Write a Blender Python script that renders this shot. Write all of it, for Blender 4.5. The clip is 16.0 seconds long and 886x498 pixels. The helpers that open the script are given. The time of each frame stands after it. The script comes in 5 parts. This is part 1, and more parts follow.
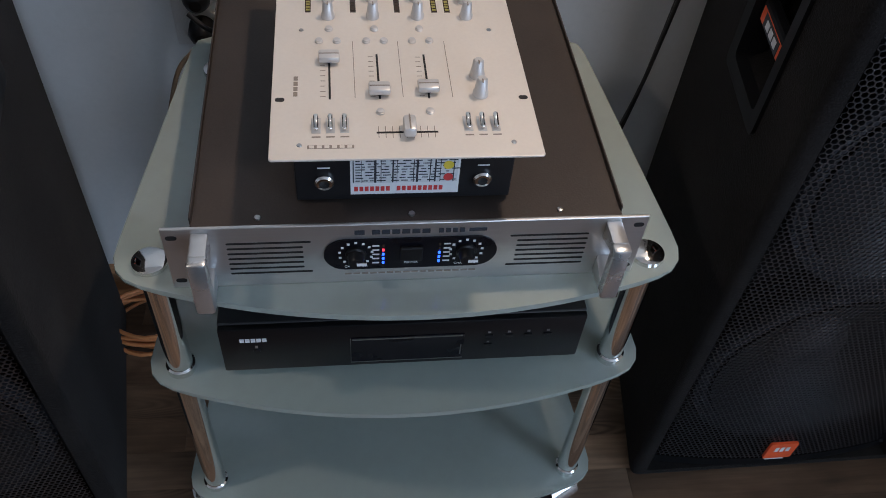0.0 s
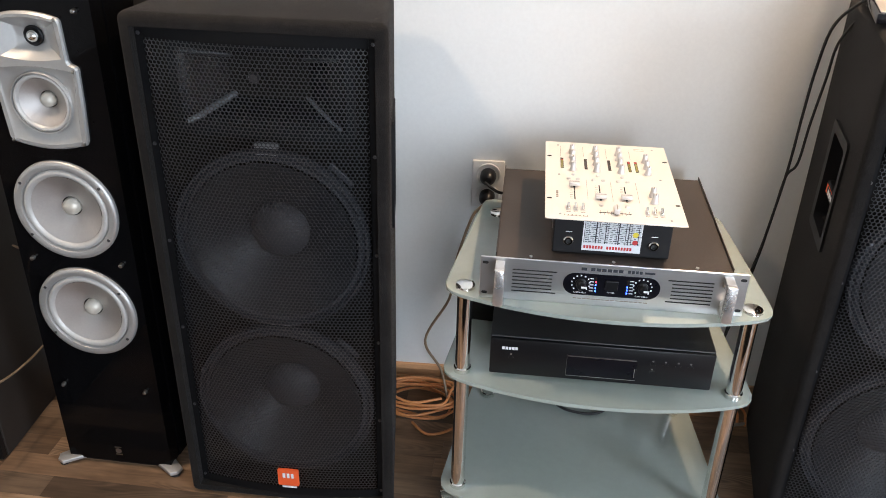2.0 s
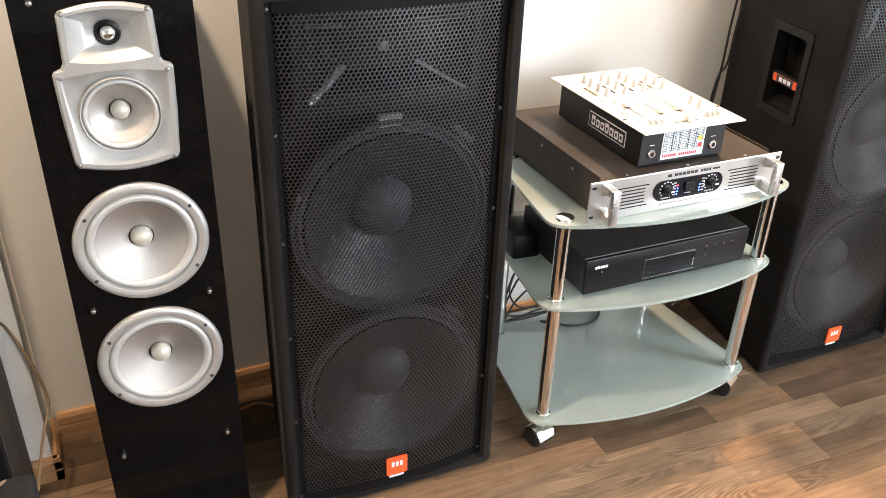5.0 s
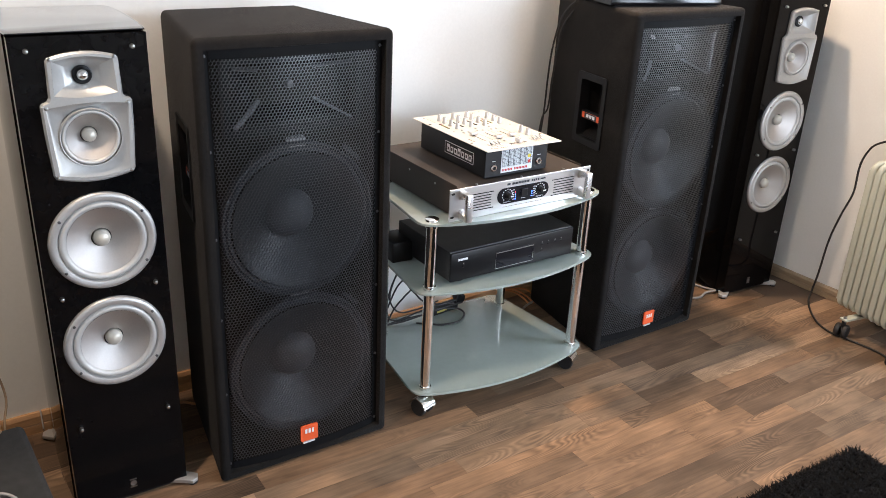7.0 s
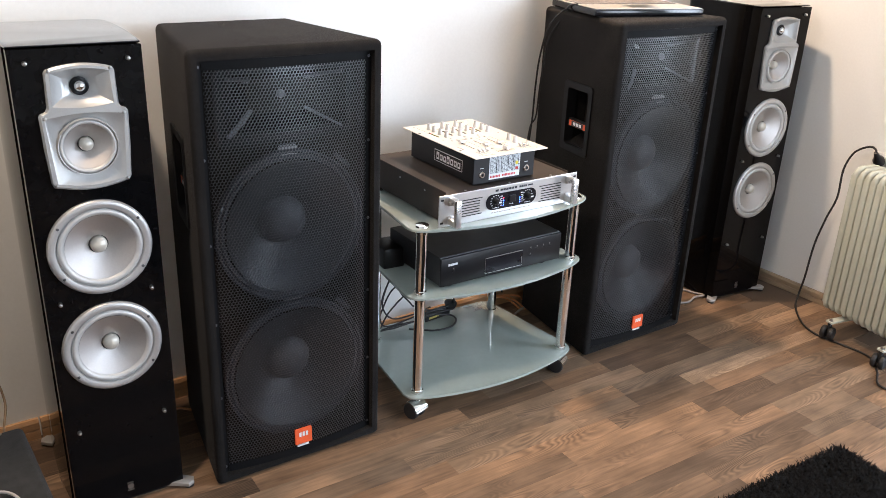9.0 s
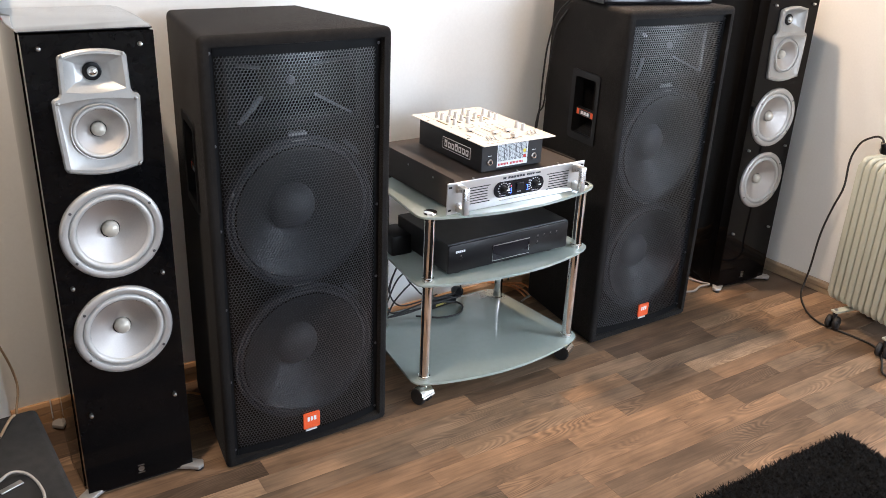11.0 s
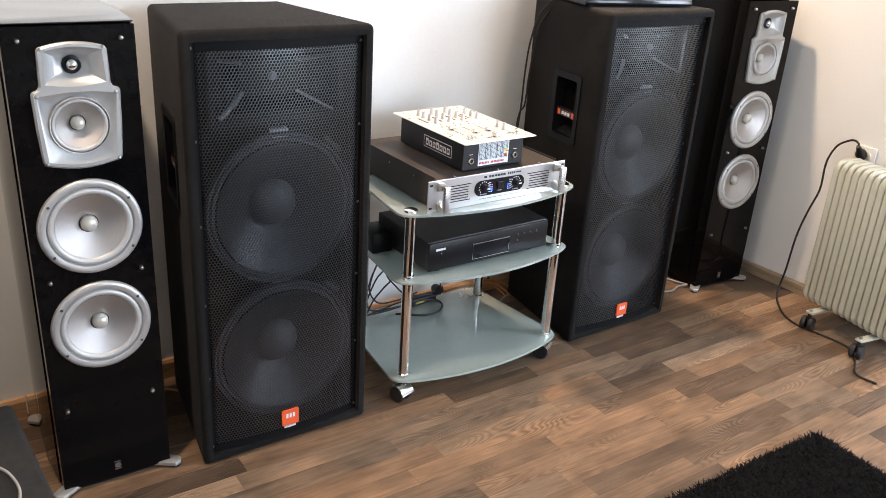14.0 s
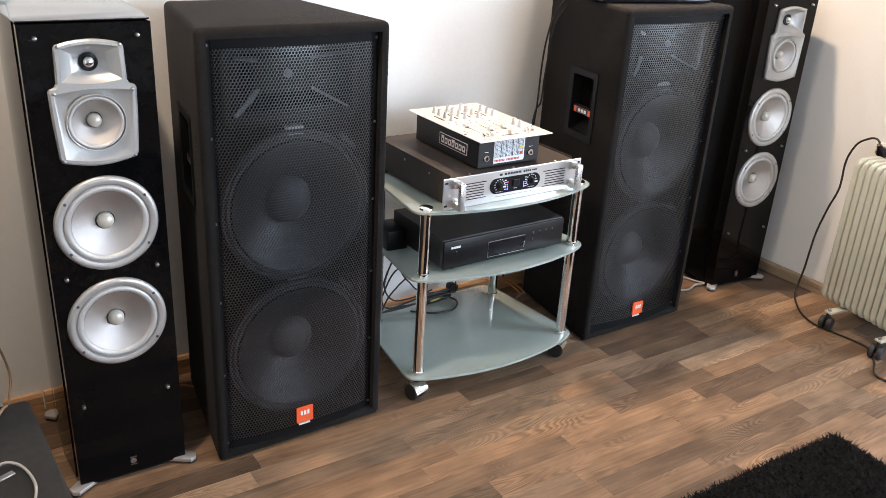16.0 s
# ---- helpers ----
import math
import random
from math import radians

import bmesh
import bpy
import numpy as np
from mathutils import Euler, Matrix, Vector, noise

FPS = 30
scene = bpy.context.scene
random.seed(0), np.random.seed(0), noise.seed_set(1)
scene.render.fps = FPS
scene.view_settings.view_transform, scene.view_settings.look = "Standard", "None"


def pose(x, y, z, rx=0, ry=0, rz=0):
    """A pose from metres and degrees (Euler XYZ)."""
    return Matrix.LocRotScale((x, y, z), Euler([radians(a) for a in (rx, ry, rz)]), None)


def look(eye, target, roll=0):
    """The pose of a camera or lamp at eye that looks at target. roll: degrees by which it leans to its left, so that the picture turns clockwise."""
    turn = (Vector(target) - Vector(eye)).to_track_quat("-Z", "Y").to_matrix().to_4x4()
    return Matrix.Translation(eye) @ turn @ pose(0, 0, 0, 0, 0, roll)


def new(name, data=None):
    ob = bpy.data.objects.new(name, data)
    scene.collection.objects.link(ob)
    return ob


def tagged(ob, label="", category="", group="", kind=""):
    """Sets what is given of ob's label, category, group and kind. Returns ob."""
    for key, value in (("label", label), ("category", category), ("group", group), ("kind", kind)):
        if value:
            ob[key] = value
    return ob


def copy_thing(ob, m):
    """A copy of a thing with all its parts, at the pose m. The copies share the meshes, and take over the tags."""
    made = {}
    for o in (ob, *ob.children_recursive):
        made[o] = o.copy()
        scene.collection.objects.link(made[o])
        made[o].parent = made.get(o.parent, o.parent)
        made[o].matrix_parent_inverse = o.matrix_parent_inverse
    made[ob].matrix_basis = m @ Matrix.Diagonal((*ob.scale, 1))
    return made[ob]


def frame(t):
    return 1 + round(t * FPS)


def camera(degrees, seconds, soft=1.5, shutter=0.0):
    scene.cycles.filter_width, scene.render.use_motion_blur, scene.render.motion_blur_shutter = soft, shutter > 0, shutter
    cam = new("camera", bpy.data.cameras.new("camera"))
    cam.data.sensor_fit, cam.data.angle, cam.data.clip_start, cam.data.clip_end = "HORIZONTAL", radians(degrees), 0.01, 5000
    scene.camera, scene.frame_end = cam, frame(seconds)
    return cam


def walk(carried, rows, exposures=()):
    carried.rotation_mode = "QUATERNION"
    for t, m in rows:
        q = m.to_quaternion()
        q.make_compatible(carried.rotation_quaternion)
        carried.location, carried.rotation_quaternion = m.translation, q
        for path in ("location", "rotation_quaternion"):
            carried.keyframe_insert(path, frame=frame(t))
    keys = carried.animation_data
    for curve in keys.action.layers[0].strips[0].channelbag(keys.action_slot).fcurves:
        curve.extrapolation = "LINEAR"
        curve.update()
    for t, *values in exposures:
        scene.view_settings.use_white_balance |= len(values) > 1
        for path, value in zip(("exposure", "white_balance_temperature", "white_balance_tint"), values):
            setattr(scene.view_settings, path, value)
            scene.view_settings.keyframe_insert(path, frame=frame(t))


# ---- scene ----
cam = camera(55.6, 16.0, soft=0.75)
PATH = [
    (0, (0.0327, 0.0331, 1.28), (0.2936, 1.3206, -0.227), 5.8),
    (0.5, (-0.0555, -0.2446, 1.338), (0.2673, 1.2376, 0.034), 4.9),
    (1, (-0.0796, -0.4959, 1.37), (0.1959, 1.1064, 0.206), 3.2),
    (1.5, (-0.0534, -0.6911, 1.402), (-0.0230, 1.0131, 0.356), 0.1),
    (2, (-0.1000, -0.7542, 1.427), (-0.2289, 0.9933, 0.463), 1.4),
    (2.5, (-0.2147, -0.7456, 1.433), (-0.3220, 1.0441, 0.546), 2.9),
    (3, (-0.4119, -0.6717, 1.429), (-0.3395, 1.1299, 0.562), 3.5),
    (3.5, (-0.5568, -0.5427, 1.414), (-0.3398, 1.2480, 0.55), 3.6),
    (4, (-0.7227, -0.4870, 1.41), (-0.2709, 1.2442, 0.515), 3.6),
    (4.5, (-0.9242, -0.5190, 1.374), (-0.2453, 1.1101, 0.432), 2.6),
    (5, (-1.0356, -0.6276, 1.367), (-0.2783, 0.9363, 0.378), 2.0),
    (5.2, (-1.0686, -0.7003, 1.351), (-0.2990, 0.8680, 0.377), 1.1),
    (7.3, (-1.3378, -1.0748, 1.393), (-0.2395, 0.4053, 0.617), 2.9),
    (7.5, (-1.3376, -1.0939, 1.395), (-0.2401, 0.3913, 0.627), 2.6),
    (8, (-1.3446, -1.0946, 1.387), (-0.2470, 0.3936, 0.628), 2.3),
    (8.5, (-1.3444, -1.0886, 1.385), (-0.2516, 0.4038, 0.625), 2.2),
    (9, (-1.3445, -1.0926, 1.386), (-0.2518, 0.3988, 0.623), 2.4),
    (9.5, (-1.3477, -1.0965, 1.387), (-0.2667, 0.4014, 0.618), 2.2),
    (12, (-1.3699, -1.1016, 1.382), (-0.2816, 0.3790, 0.593), 3.1),
    (12.5, (-1.3722, -1.1075, 1.383), (-0.2779, 0.3718, 0.598), 3.4),
    (13, (-1.3701, -1.1056, 1.382), (-0.2710, 0.3685, 0.595), 3.5),
    (13.5, (-1.3670, -1.1037, 1.383), (-0.2603, 0.3621, 0.592), 3.7),
    (14, (-1.3660, -1.1037, 1.384), (-0.2475, 0.3566, 0.598), 3.7),
    (14.5, (-1.3633, -1.1108, 1.387), (-0.2457, 0.3525, 0.605), 3.6),
    (15, (-1.3613, -1.1109, 1.387), (-0.2564, 0.3599, 0.602), 3.4),
    (15.5, (-1.3630, -1.1028, 1.384), (-0.2737, 0.3766, 0.594), 3.4),
    (16, (-1.3608, -1.0979, 1.385), (-0.2736, 0.3806, 0.589), 3.5),
]
EXPOSURES = [(0.0, -1.90, 5200, 12), (0.3, -1.27, 5200, 12), (0.5, -0.90, 5200, 12), (1.0, -0.56, 5500, 12), (1.5, -0.44, 5800, 12), (2.0, -0.54, 5950, 12), (2.5, -0.70, 5900, 12), (3.5, -0.80, 5950, 12), (4.5, -0.24, 6450, 12), (5.0, 0.25, 6400, 12), (7.5, -0.36, 5750, 12), (9.0, -0.30, 5750, 12), (16.0, -0.23, 5800, 12)]
walk(cam, [(t, look(eye, target, roll)) for t, eye, target, roll in PATH], EXPOSURES)

# ---- light ----
world = bpy.data.worlds.new("daylight")
scene.world = world
world.use_nodes = True
wn = world.node_tree.nodes
sky = wn.new("ShaderNodeTexSky")
sky.sky_type, sky.sun_disc = "NISHITA", False
sky.sun_elevation, sky.sun_rotation = radians(35), radians(200)
wn["Background"].inputs["Strength"].default_value = 0.12
world.node_tree.links.new(sky.outputs[0], wn["Background"].inputs["Color"])


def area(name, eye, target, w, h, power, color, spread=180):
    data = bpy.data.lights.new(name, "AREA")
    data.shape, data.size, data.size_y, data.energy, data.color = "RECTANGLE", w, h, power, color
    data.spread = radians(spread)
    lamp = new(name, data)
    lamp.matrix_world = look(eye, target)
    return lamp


# room: x from LEFT to RIGHT, y from FRONT to BACK
LEFT, RIGHT, FRONT, BACK, TOP = -2.9, 1.600, -3.3, 1.080, 2.5
ALCOVE, TURN_Y = 2.6, -0.12  # assumed wider in front, unseen, so the window light stands further off
area("window_light", (ALCOVE + 0.05, -1.70, 1.50), (-0.3, 0.4, 0.8), 1.10, 1.75, 118, (0.89, 0.955, 1.0))
# unseen source, added to lighten the front of the left stage speaker
area("front_fill_light", (1.15, FRONT - 0.05, 1.16), (0.0, 0.6, 0.7), 1.15, 2.00, 82, (0.89, 0.955, 1.0))
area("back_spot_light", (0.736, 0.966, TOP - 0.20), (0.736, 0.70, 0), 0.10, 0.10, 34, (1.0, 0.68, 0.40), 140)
# added warm fill over the left side; no lamp is known there
area("left_fill_light", (-1.25, 0.35, TOP - 0.10), (-1.15, 0.30, 0), 0.10, 0.10, 30, (1.0, 0.74, 0.49))

# ---- materials ----


def mat(name, color, rough=0.5, metal=0.0, vary=0.12, scale=20.0, fine=200.0, bump=0.0, stretch=(1, 1, 1), coat=0.0, random_tone=0.0, spec=0.5, dust=0.0):
    """A surface with two scales of tone, a fine relief and, where wanted, a tone for each object."""
    m = bpy.data.materials.new(name)
    m.use_nodes = True
    n, l = m.node_tree.nodes, m.node_tree.links
    b = n["Principled BSDF"]
    b.inputs["Metallic"].default_value = metal
    b.inputs["Coat Weight"].default_value = coat
    b.inputs["Specular IOR Level"].default_value = spec
    tc, mp = n.new("ShaderNodeTexCoord"), n.new("ShaderNodeMapping")
    mp.inputs["Scale"].default_value = stretch
    l.new(tc.outputs["Object"], mp.inputs["Vector"])
    big, small = n.new("ShaderNodeTexNoise"), n.new("ShaderNodeTexNoise")
    big.inputs["Scale"].default_value, small.inputs["Scale"].default_value = scale, fine
    big.inputs["Detail"].default_value, small.inputs["Detail"].default_value = 4, 3
    for t in (big, small):
        l.new(mp.outputs[0], t.inputs["Vector"])
    mix = n.new("ShaderNodeMath")
    mix.operation = "ADD"
    l.new(big.outputs["Fac"], mix.inputs[0])
    l.new(small.outputs["Fac"], mix.inputs[1])
    ramp = n.new("ShaderNodeMapRange")
    ramp.inputs["From Min"].default_value, ramp.inputs["From Max"].default_value = 0.6, 1.4
    ramp.inputs["To Min"].default_value, ramp.inputs["To Max"].default_value = 1 - vary, 1 + vary
    l.new(mix.outputs[0], ramp.inputs["Value"])
    tone = ramp.outputs[0]
    if random_tone:
        oi, mr, mu = n.new("ShaderNodeObjectInfo"), n.new("ShaderNodeMapRange"), n.new("ShaderNodeMath")
        mr.inputs["To Min"].default_value, mr.inputs["To Max"].default_value = 1 - random_tone, 1 + random_tone
        l.new(oi.outputs["Random"], mr.inputs["Value"])
        mu.operation = "MULTIPLY"
        l.new(mr.outputs[0], mu.inputs[0])
        l.new(tone, mu.inputs[1])
        tone = mu.outputs[0]
    sc = n.new("ShaderNodeVectorMath")
    sc.operation = "SCALE"
    sc.inputs[0].default_value = color
    l.new(tone, sc.inputs["Scale"])
    out = sc.outputs[0]
    if dust:
        dn, dm, mc = n.new("ShaderNodeTexNoise"), n.new("ShaderNodeMapRange"), n.new("ShaderNodeMix")
        dn.inputs["Scale"].default_value, dn.inputs["Detail"].default_value = 9, 8
        dm.inputs["From Min"].default_value, dm.inputs["From Max"].default_value, dm.inputs["To Max"].default_value = 0.45, 0.75, dust
        mc.data_type = "RGBA"
        mc.inputs["B"].default_value = (0.30, 0.27, 0.24, 1)
        l.new(tc.outputs["Object"], dn.inputs["Vector"])
        l.new(dn.outputs["Fac"], dm.inputs["Value"])
        l.new(dm.outputs[0], mc.inputs["Factor"])
        l.new(out, mc.inputs["A"])
        out = mc.outputs["Result"]
    l.new(out, b.inputs["Base Color"])
    rr = n.new("ShaderNodeMapRange")
    rr.inputs["To Min"].default_value, rr.inputs["To Max"].default_value = max(0.02, rough * 0.85), min(1, rough * 1.15)
    l.new(big.outputs["Fac"], rr.inputs["Value"])
    l.new(rr.outputs[0], b.inputs["Roughness"])
    if bump:
        bp = n.new("ShaderNodeBump")
        bp.inputs["Strength"].default_value, bp.inputs["Distance"].default_value = 0.6, bump
        l.new(small.outputs["Fac"], bp.inputs["Height"])
        l.new(bp.outputs[0], b.inputs["Normal"])
    return m


def glow(name, color, strength):
    m = bpy.data.materials.new(name)
    m.use_nodes = True
    b = m.node_tree.nodes["Principled BSDF"]
    b.inputs["Base Color"].default_value = (*color, 1)
    b.inputs["Emission Color"].default_value = (*color, 1)
    b.inputs["Emission Strength"].default_value = strength
    return m


def frosted(name):
    m = mat(name, (0.64, 0.725, 0.675), rough=0.14, vary=0.04, scale=3, fine=60, coat=0.8)
    m.node_tree.nodes["Principled BSDF"].inputs["Transmission Weight"].default_value = 0.5
    return m


def plank_wood(name):
    """Bleached oak print: each strip has its own tone, long grain and cathedral rings."""
    m = bpy.data.materials.new(name)
    m.use_nodes = True
    n, l = m.node_tree.nodes, m.node_tree.links
    b = n["Principled BSDF"]
    tc, oi, geo = n.new("ShaderNodeTexCoord"), n.new("ShaderNodeObjectInfo"), n.new("ShaderNodeNewGeometry")
    seed = n.new("ShaderNodeMath")
    seed.operation = "ADD"
    l.new(oi.outputs["Random"], seed.inputs[0])
    l.new(geo.outputs["Random Per Island"], seed.inputs[1])
    fract = n.new("ShaderNodeMath")
    fract.operation = "FRACT"
    l.new(seed.outputs[0], fract.inputs[0])
    shift = n.new("ShaderNodeVectorMath")
    shift.operation = "MULTIPLY_ADD"
    comb = n.new("ShaderNodeCombineXYZ")
    for i in range(3):
        l.new(fract.outputs[0], comb.inputs[i])
    shift.inputs[1].default_value = (37, 19, 53)
    l.new(comb.outputs[0], shift.inputs[0])
    l.new(tc.outputs["Object"], shift.inputs[2])
    ramp = n.new("ShaderNodeValToRGB")
    cr = ramp.color_ramp
    cr.interpolation = "LINEAR"
    stops = ((0.0, (0.080, 0.053, 0.035)), (0.18, (0.132, 0.085, 0.052)), (0.40, (0.185, 0.114, 0.067)), (0.60, (0.232, 0.140, 0.079)), (0.82, (0.160, 0.110, 0.072)), (1.0, (0.34, 0.220, 0.132)))
    while len(cr.elements) < len(stops):
        cr.elements.new(0.5)
    for e, (p, c) in zip(cr.elements, stops):
        e.position, e.color = p, (*c, 1)
    l.new(fract.outputs[0], ramp.inputs["Fac"])

    def grain(kind, scale, stretch, detail):
        mp, t = n.new("ShaderNodeMapping"), n.new(kind)
        mp.inputs["Scale"].default_value = stretch
        l.new(shift.outputs[0], mp.inputs["Vector"])
        l.new(mp.outputs[0], t.inputs["Vector"])
        t.inputs["Scale"].default_value, t.inputs["Detail"].default_value = scale, detail
        return t

    streak = grain("ShaderNodeTexNoise", 14, (0.5, 9, 1), 6)
    # cathedral figure: level lines of a long, smooth field
    field = grain("ShaderNodeTexNoise", 1, (2.0, 13, 1), 1.2)
    many, rings = n.new("ShaderNodeMath"), n.new("ShaderNodeMath")
    many.operation, rings.operation = "MULTIPLY", "SINE"
    many.inputs[1].default_value = 210
    l.new(field.outputs["Fac"], many.inputs[0])
    l.new(many.outputs[0], rings.inputs[0])
    patch = grain("ShaderNodeTexNoise", 3.5, (1, 2.4, 1), 2)
    strength = n.new("ShaderNodeMapRange")
    strength.inputs["From Min"].default_value, strength.inputs["From Max"].default_value = 0.50, 0.68
    strength.inputs["To Min"].default_value, strength.inputs["To Max"].default_value = 0.02, 0.32
    l.new(patch.outputs["Fac"], strength.inputs["Value"])
    figure = n.new("ShaderNodeMath")
    figure.operation = "MULTIPLY_ADD"
    figure.inputs[2].default_value = 1.0
    l.new(rings.outputs[0], figure.inputs[0])
    l.new(strength.outputs[0], figure.inputs[1])
    stain = grain("ShaderNodeTexNoise", 7, (1, 2.2, 1), 6)
    terms = [figure.outputs[0]]
    for tex, lo, hi in ((streak, 0.74, 1.24), (stain, 0.58, 1.32)):
        mr = n.new("ShaderNodeMapRange")
        mr.inputs["From Min"].default_value, mr.inputs["From Max"].default_value = 0.25, 0.75
        mr.inputs["To Min"].default_value, mr.inputs["To Max"].default_value = lo, hi
        l.new(tex.outputs["Fac"], mr.inputs["Value"])
        terms.append(mr.outputs[0])
    tone = terms[0]
    for t in terms[1:]:
        mu = n.new("ShaderNodeMath")
        mu.operation = "MULTIPLY"
        l.new(tone, mu.inputs[0])
        l.new(t, mu.inputs[1])
        tone = mu.outputs[0]
    sc = n.new("ShaderNodeVectorMath")
    sc.operation = "SCALE"
    l.new(ramp.outputs["Color"], sc.inputs[0])
    l.new(tone, sc.inputs["Scale"])
    l.new(sc.outputs[0], b.inputs["Base Color"])
    mr = n.new("ShaderNodeMapRange")
    mr.inputs["To Min"].default_value, mr.inputs["To Max"].default_value = 0.40, 0.58
    l.new(stain.outputs["Fac"], mr.inputs["Value"])
    l.new(mr.outputs[0], b.inputs["Roughness"])
    b.inputs["Specular IOR Level"].default_value = 0.32
    bp = n.new("ShaderNodeBump")
    bp.inputs["Strength"].default_value, bp.inputs["Distance"].default_value = 0.25, 0.0006
    l.new(streak.outputs["Fac"], bp.inputs["Height"])
    l.new(bp.outputs[0], b.inputs["Normal"])
    return m


WALL = mat("white_wall_paint", (0.786, 0.792, 0.774), 0.85, vary=0.03, scale=2.5, fine=130, bump=0.00018)
CEILING = mat("ceiling_paint", (0.82, 0.81, 0.80), 0.9, vary=0.02, scale=3, fine=90, bump=0.0004)
SUBFLOOR = mat("dark_joint", (0.11, 0.075, 0.05), 0.8)
PLANK = plank_wood("bleached_oak_strip")
BASEWOOD = mat("varnished_pine", (0.42, 0.25, 0.125), 0.4, vary=0.22, scale=6, fine=60, stretch=(1, 12, 12), bump=0.0004)
GREYWOOD = mat("weathered_oak_trim", (0.30, 0.225, 0.15), 0.45, vary=0.2, scale=6, fine=60, stretch=(12, 1, 12))
CARPET = mat("charcoal_cabinet_carpet", (0.0138, 0.0124, 0.0117), 0.95, vary=0.35, scale=90, fine=420, bump=0.0024, spec=0.10, dust=0.03)
CARPET.node_tree.nodes["Principled BSDF"].inputs["Sheen Weight"].default_value = 0.045
CARPET.node_tree.nodes["Principled BSDF"].inputs["Sheen Roughness"].default_value = 0.35
GREYCARPET = mat("dark_grey_cabinet_carpet", (0.022, 0.0225, 0.023), 0.95, vary=0.4, scale=60, fine=700, bump=0.0012, spec=0.15, dust=0.03)
GRILLE = mat("black_perforated_steel", (0.017, 0.0185, 0.022), 0.30, vary=0.25, scale=8, fine=300, spec=1.0, coat=0.5)
BAFFLE = mat("black_baffle_paint", (0.004, 0.004, 0.0045), 0.7, vary=0.2, spec=0.15)
HANDHOLE = mat("black_moulded_plastic", (0.007, 0.007, 0.008), 0.5, vary=0.2, spec=0.22)
CLAMP = mat("grey_clamp", (0.20, 0.205, 0.21), 0.4, vary=0.15)
HORN = mat("black_horn_plastic", (0.010, 0.011, 0.014), 0.13, vary=0.1, spec=0.65)
# much paler than the horn plastic: the creases' highlight is put into the colour
HORNGLINT = mat("horn_crease_highlight", (0.16, 0.172, 0.19), 0.22, vary=0.1, spec=0.9)
HORNMATTE = mat("matte_black_horn_flange", (0.010, 0.011, 0.013), 0.7, vary=0.15, spec=0.2)
HORNRIM = mat("grey_horn_rim", (0.022, 0.024, 0.029), 0.30, vary=0.1, spec=0.4)
PAPER = mat("grey_paper_cone", (0.017, 0.019, 0.022), 0.38, vary=0.25, scale=30, fine=300, bump=0.0005, spec=0.45)
CAPMAT = mat("grey_dust_cap", (0.050, 0.052, 0.058), 0.55, vary=0.15)
RING_DARK = mat("black_basket_enamel", (0.050, 0.053, 0.060), 0.25, vary=0.2)
RUBBER = mat("black_rubber", (0.016, 0.016, 0.017), 0.6, vary=0.2)
GLOSS = mat("black_piano_lacquer", (0.0035, 0.0034, 0.0038), 0.05, vary=0.2, scale=4, fine=40, coat=0.0, spec=0.13)
GLOSSTOP = mat("polished_black_lacquer", (0.010, 0.010, 0.011), 0.05, vary=0.2, scale=4, fine=80, coat=0.6, spec=0.6, dust=0.02)
SILVER = mat("silver_paint", (0.43, 0.43, 0.42), 0.40, metal=0.5, vary=0.05, scale=12, fine=240)
RING = mat("brushed_aluminium_ring", (0.52, 0.515, 0.505), 0.42, metal=0.65, vary=0.05, scale=20, fine=300)
SURROUND = mat("pale_grey_surround", (0.52, 0.515, 0.50), 0.45, metal=0.3, vary=0.06)
CONE = mat("silver_aluminium_cone", (0.50, 0.475, 0.455), 0.50, metal=0.85, vary=0.06, scale=10, fine=260)
cn, cl = CONE.node_tree.nodes, CONE.node_tree.links
spun = cn.new("ShaderNodeTangent")
spun.direction_type, spun.axis = "RADIAL", "Y"
cn["Principled BSDF"].inputs["Anisotropic"].default_value = 0.5
cl.new(spun.outputs[0], cn["Principled BSDF"].inputs["Tangent"])
PEARL = mat("pearl_dust_cap", (0.58, 0.55, 0.48), 0.3, metal=0.25, vary=0.05)
CHROME = mat("chrome", (0.78, 0.78, 0.77), 0.08, metal=1.0, vary=0.03)
DARKSCREW = mat("blackened_screw", (0.10, 0.10, 0.105), 0.35, metal=0.8, vary=0.2)
SCREW = mat("steel_screw", (0.45, 0.45, 0.44), 0.3, metal=1.0, vary=0.1)
GLASS = frosted("frosted_green_glass")
AMPCASE = mat("brown_black_sheet_steel", (0.050, 0.040, 0.034), 0.5, vary=0.14, scale=14, fine=400, bump=0.0003, spec=0.3, dust=0.05)
AMPFRONT = mat("brushed_silver_panel", (0.64, 0.645, 0.65), 0.30, metal=0.88, vary=0.05, scale=8, fine=220, stretch=(1, 1, 40))
HANDLE = mat("cast_aluminium", (0.70, 0.705, 0.71), 0.28, metal=0.85, vary=0.05)
BLACKPLASTIC = mat("black_plastic", (0.007, 0.007, 0.008), 0.32, vary=0.15, spec=0.32)
BLACKMETAL = mat("black_painted_steel", (0.008, 0.008, 0.0095), 0.42, vary=0.2, fine=400, bump=0.0002)
DUSTYSTEEL = mat("dusty_black_steel", (0.020, 0.020, 0.022), 0.42, vary=0.2, fine=300, dust=0.10)
DISPLAY = mat("black_display_glass", (0.004, 0.004, 0.007), 0.28, vary=0.1, spec=0.25)
SLOT = mat("dark_slot", (0.012, 0.012, 0.012), 0.7)
CREAM = mat("cream_silver_plate", (0.78, 0.725, 0.655), 0.38, metal=0.25, vary=0.03, scale=10, fine=260)
KNOB = mat("silver_plastic_knob", (0.62, 0.61, 0.60), 0.35, metal=0.35, vary=0.05)
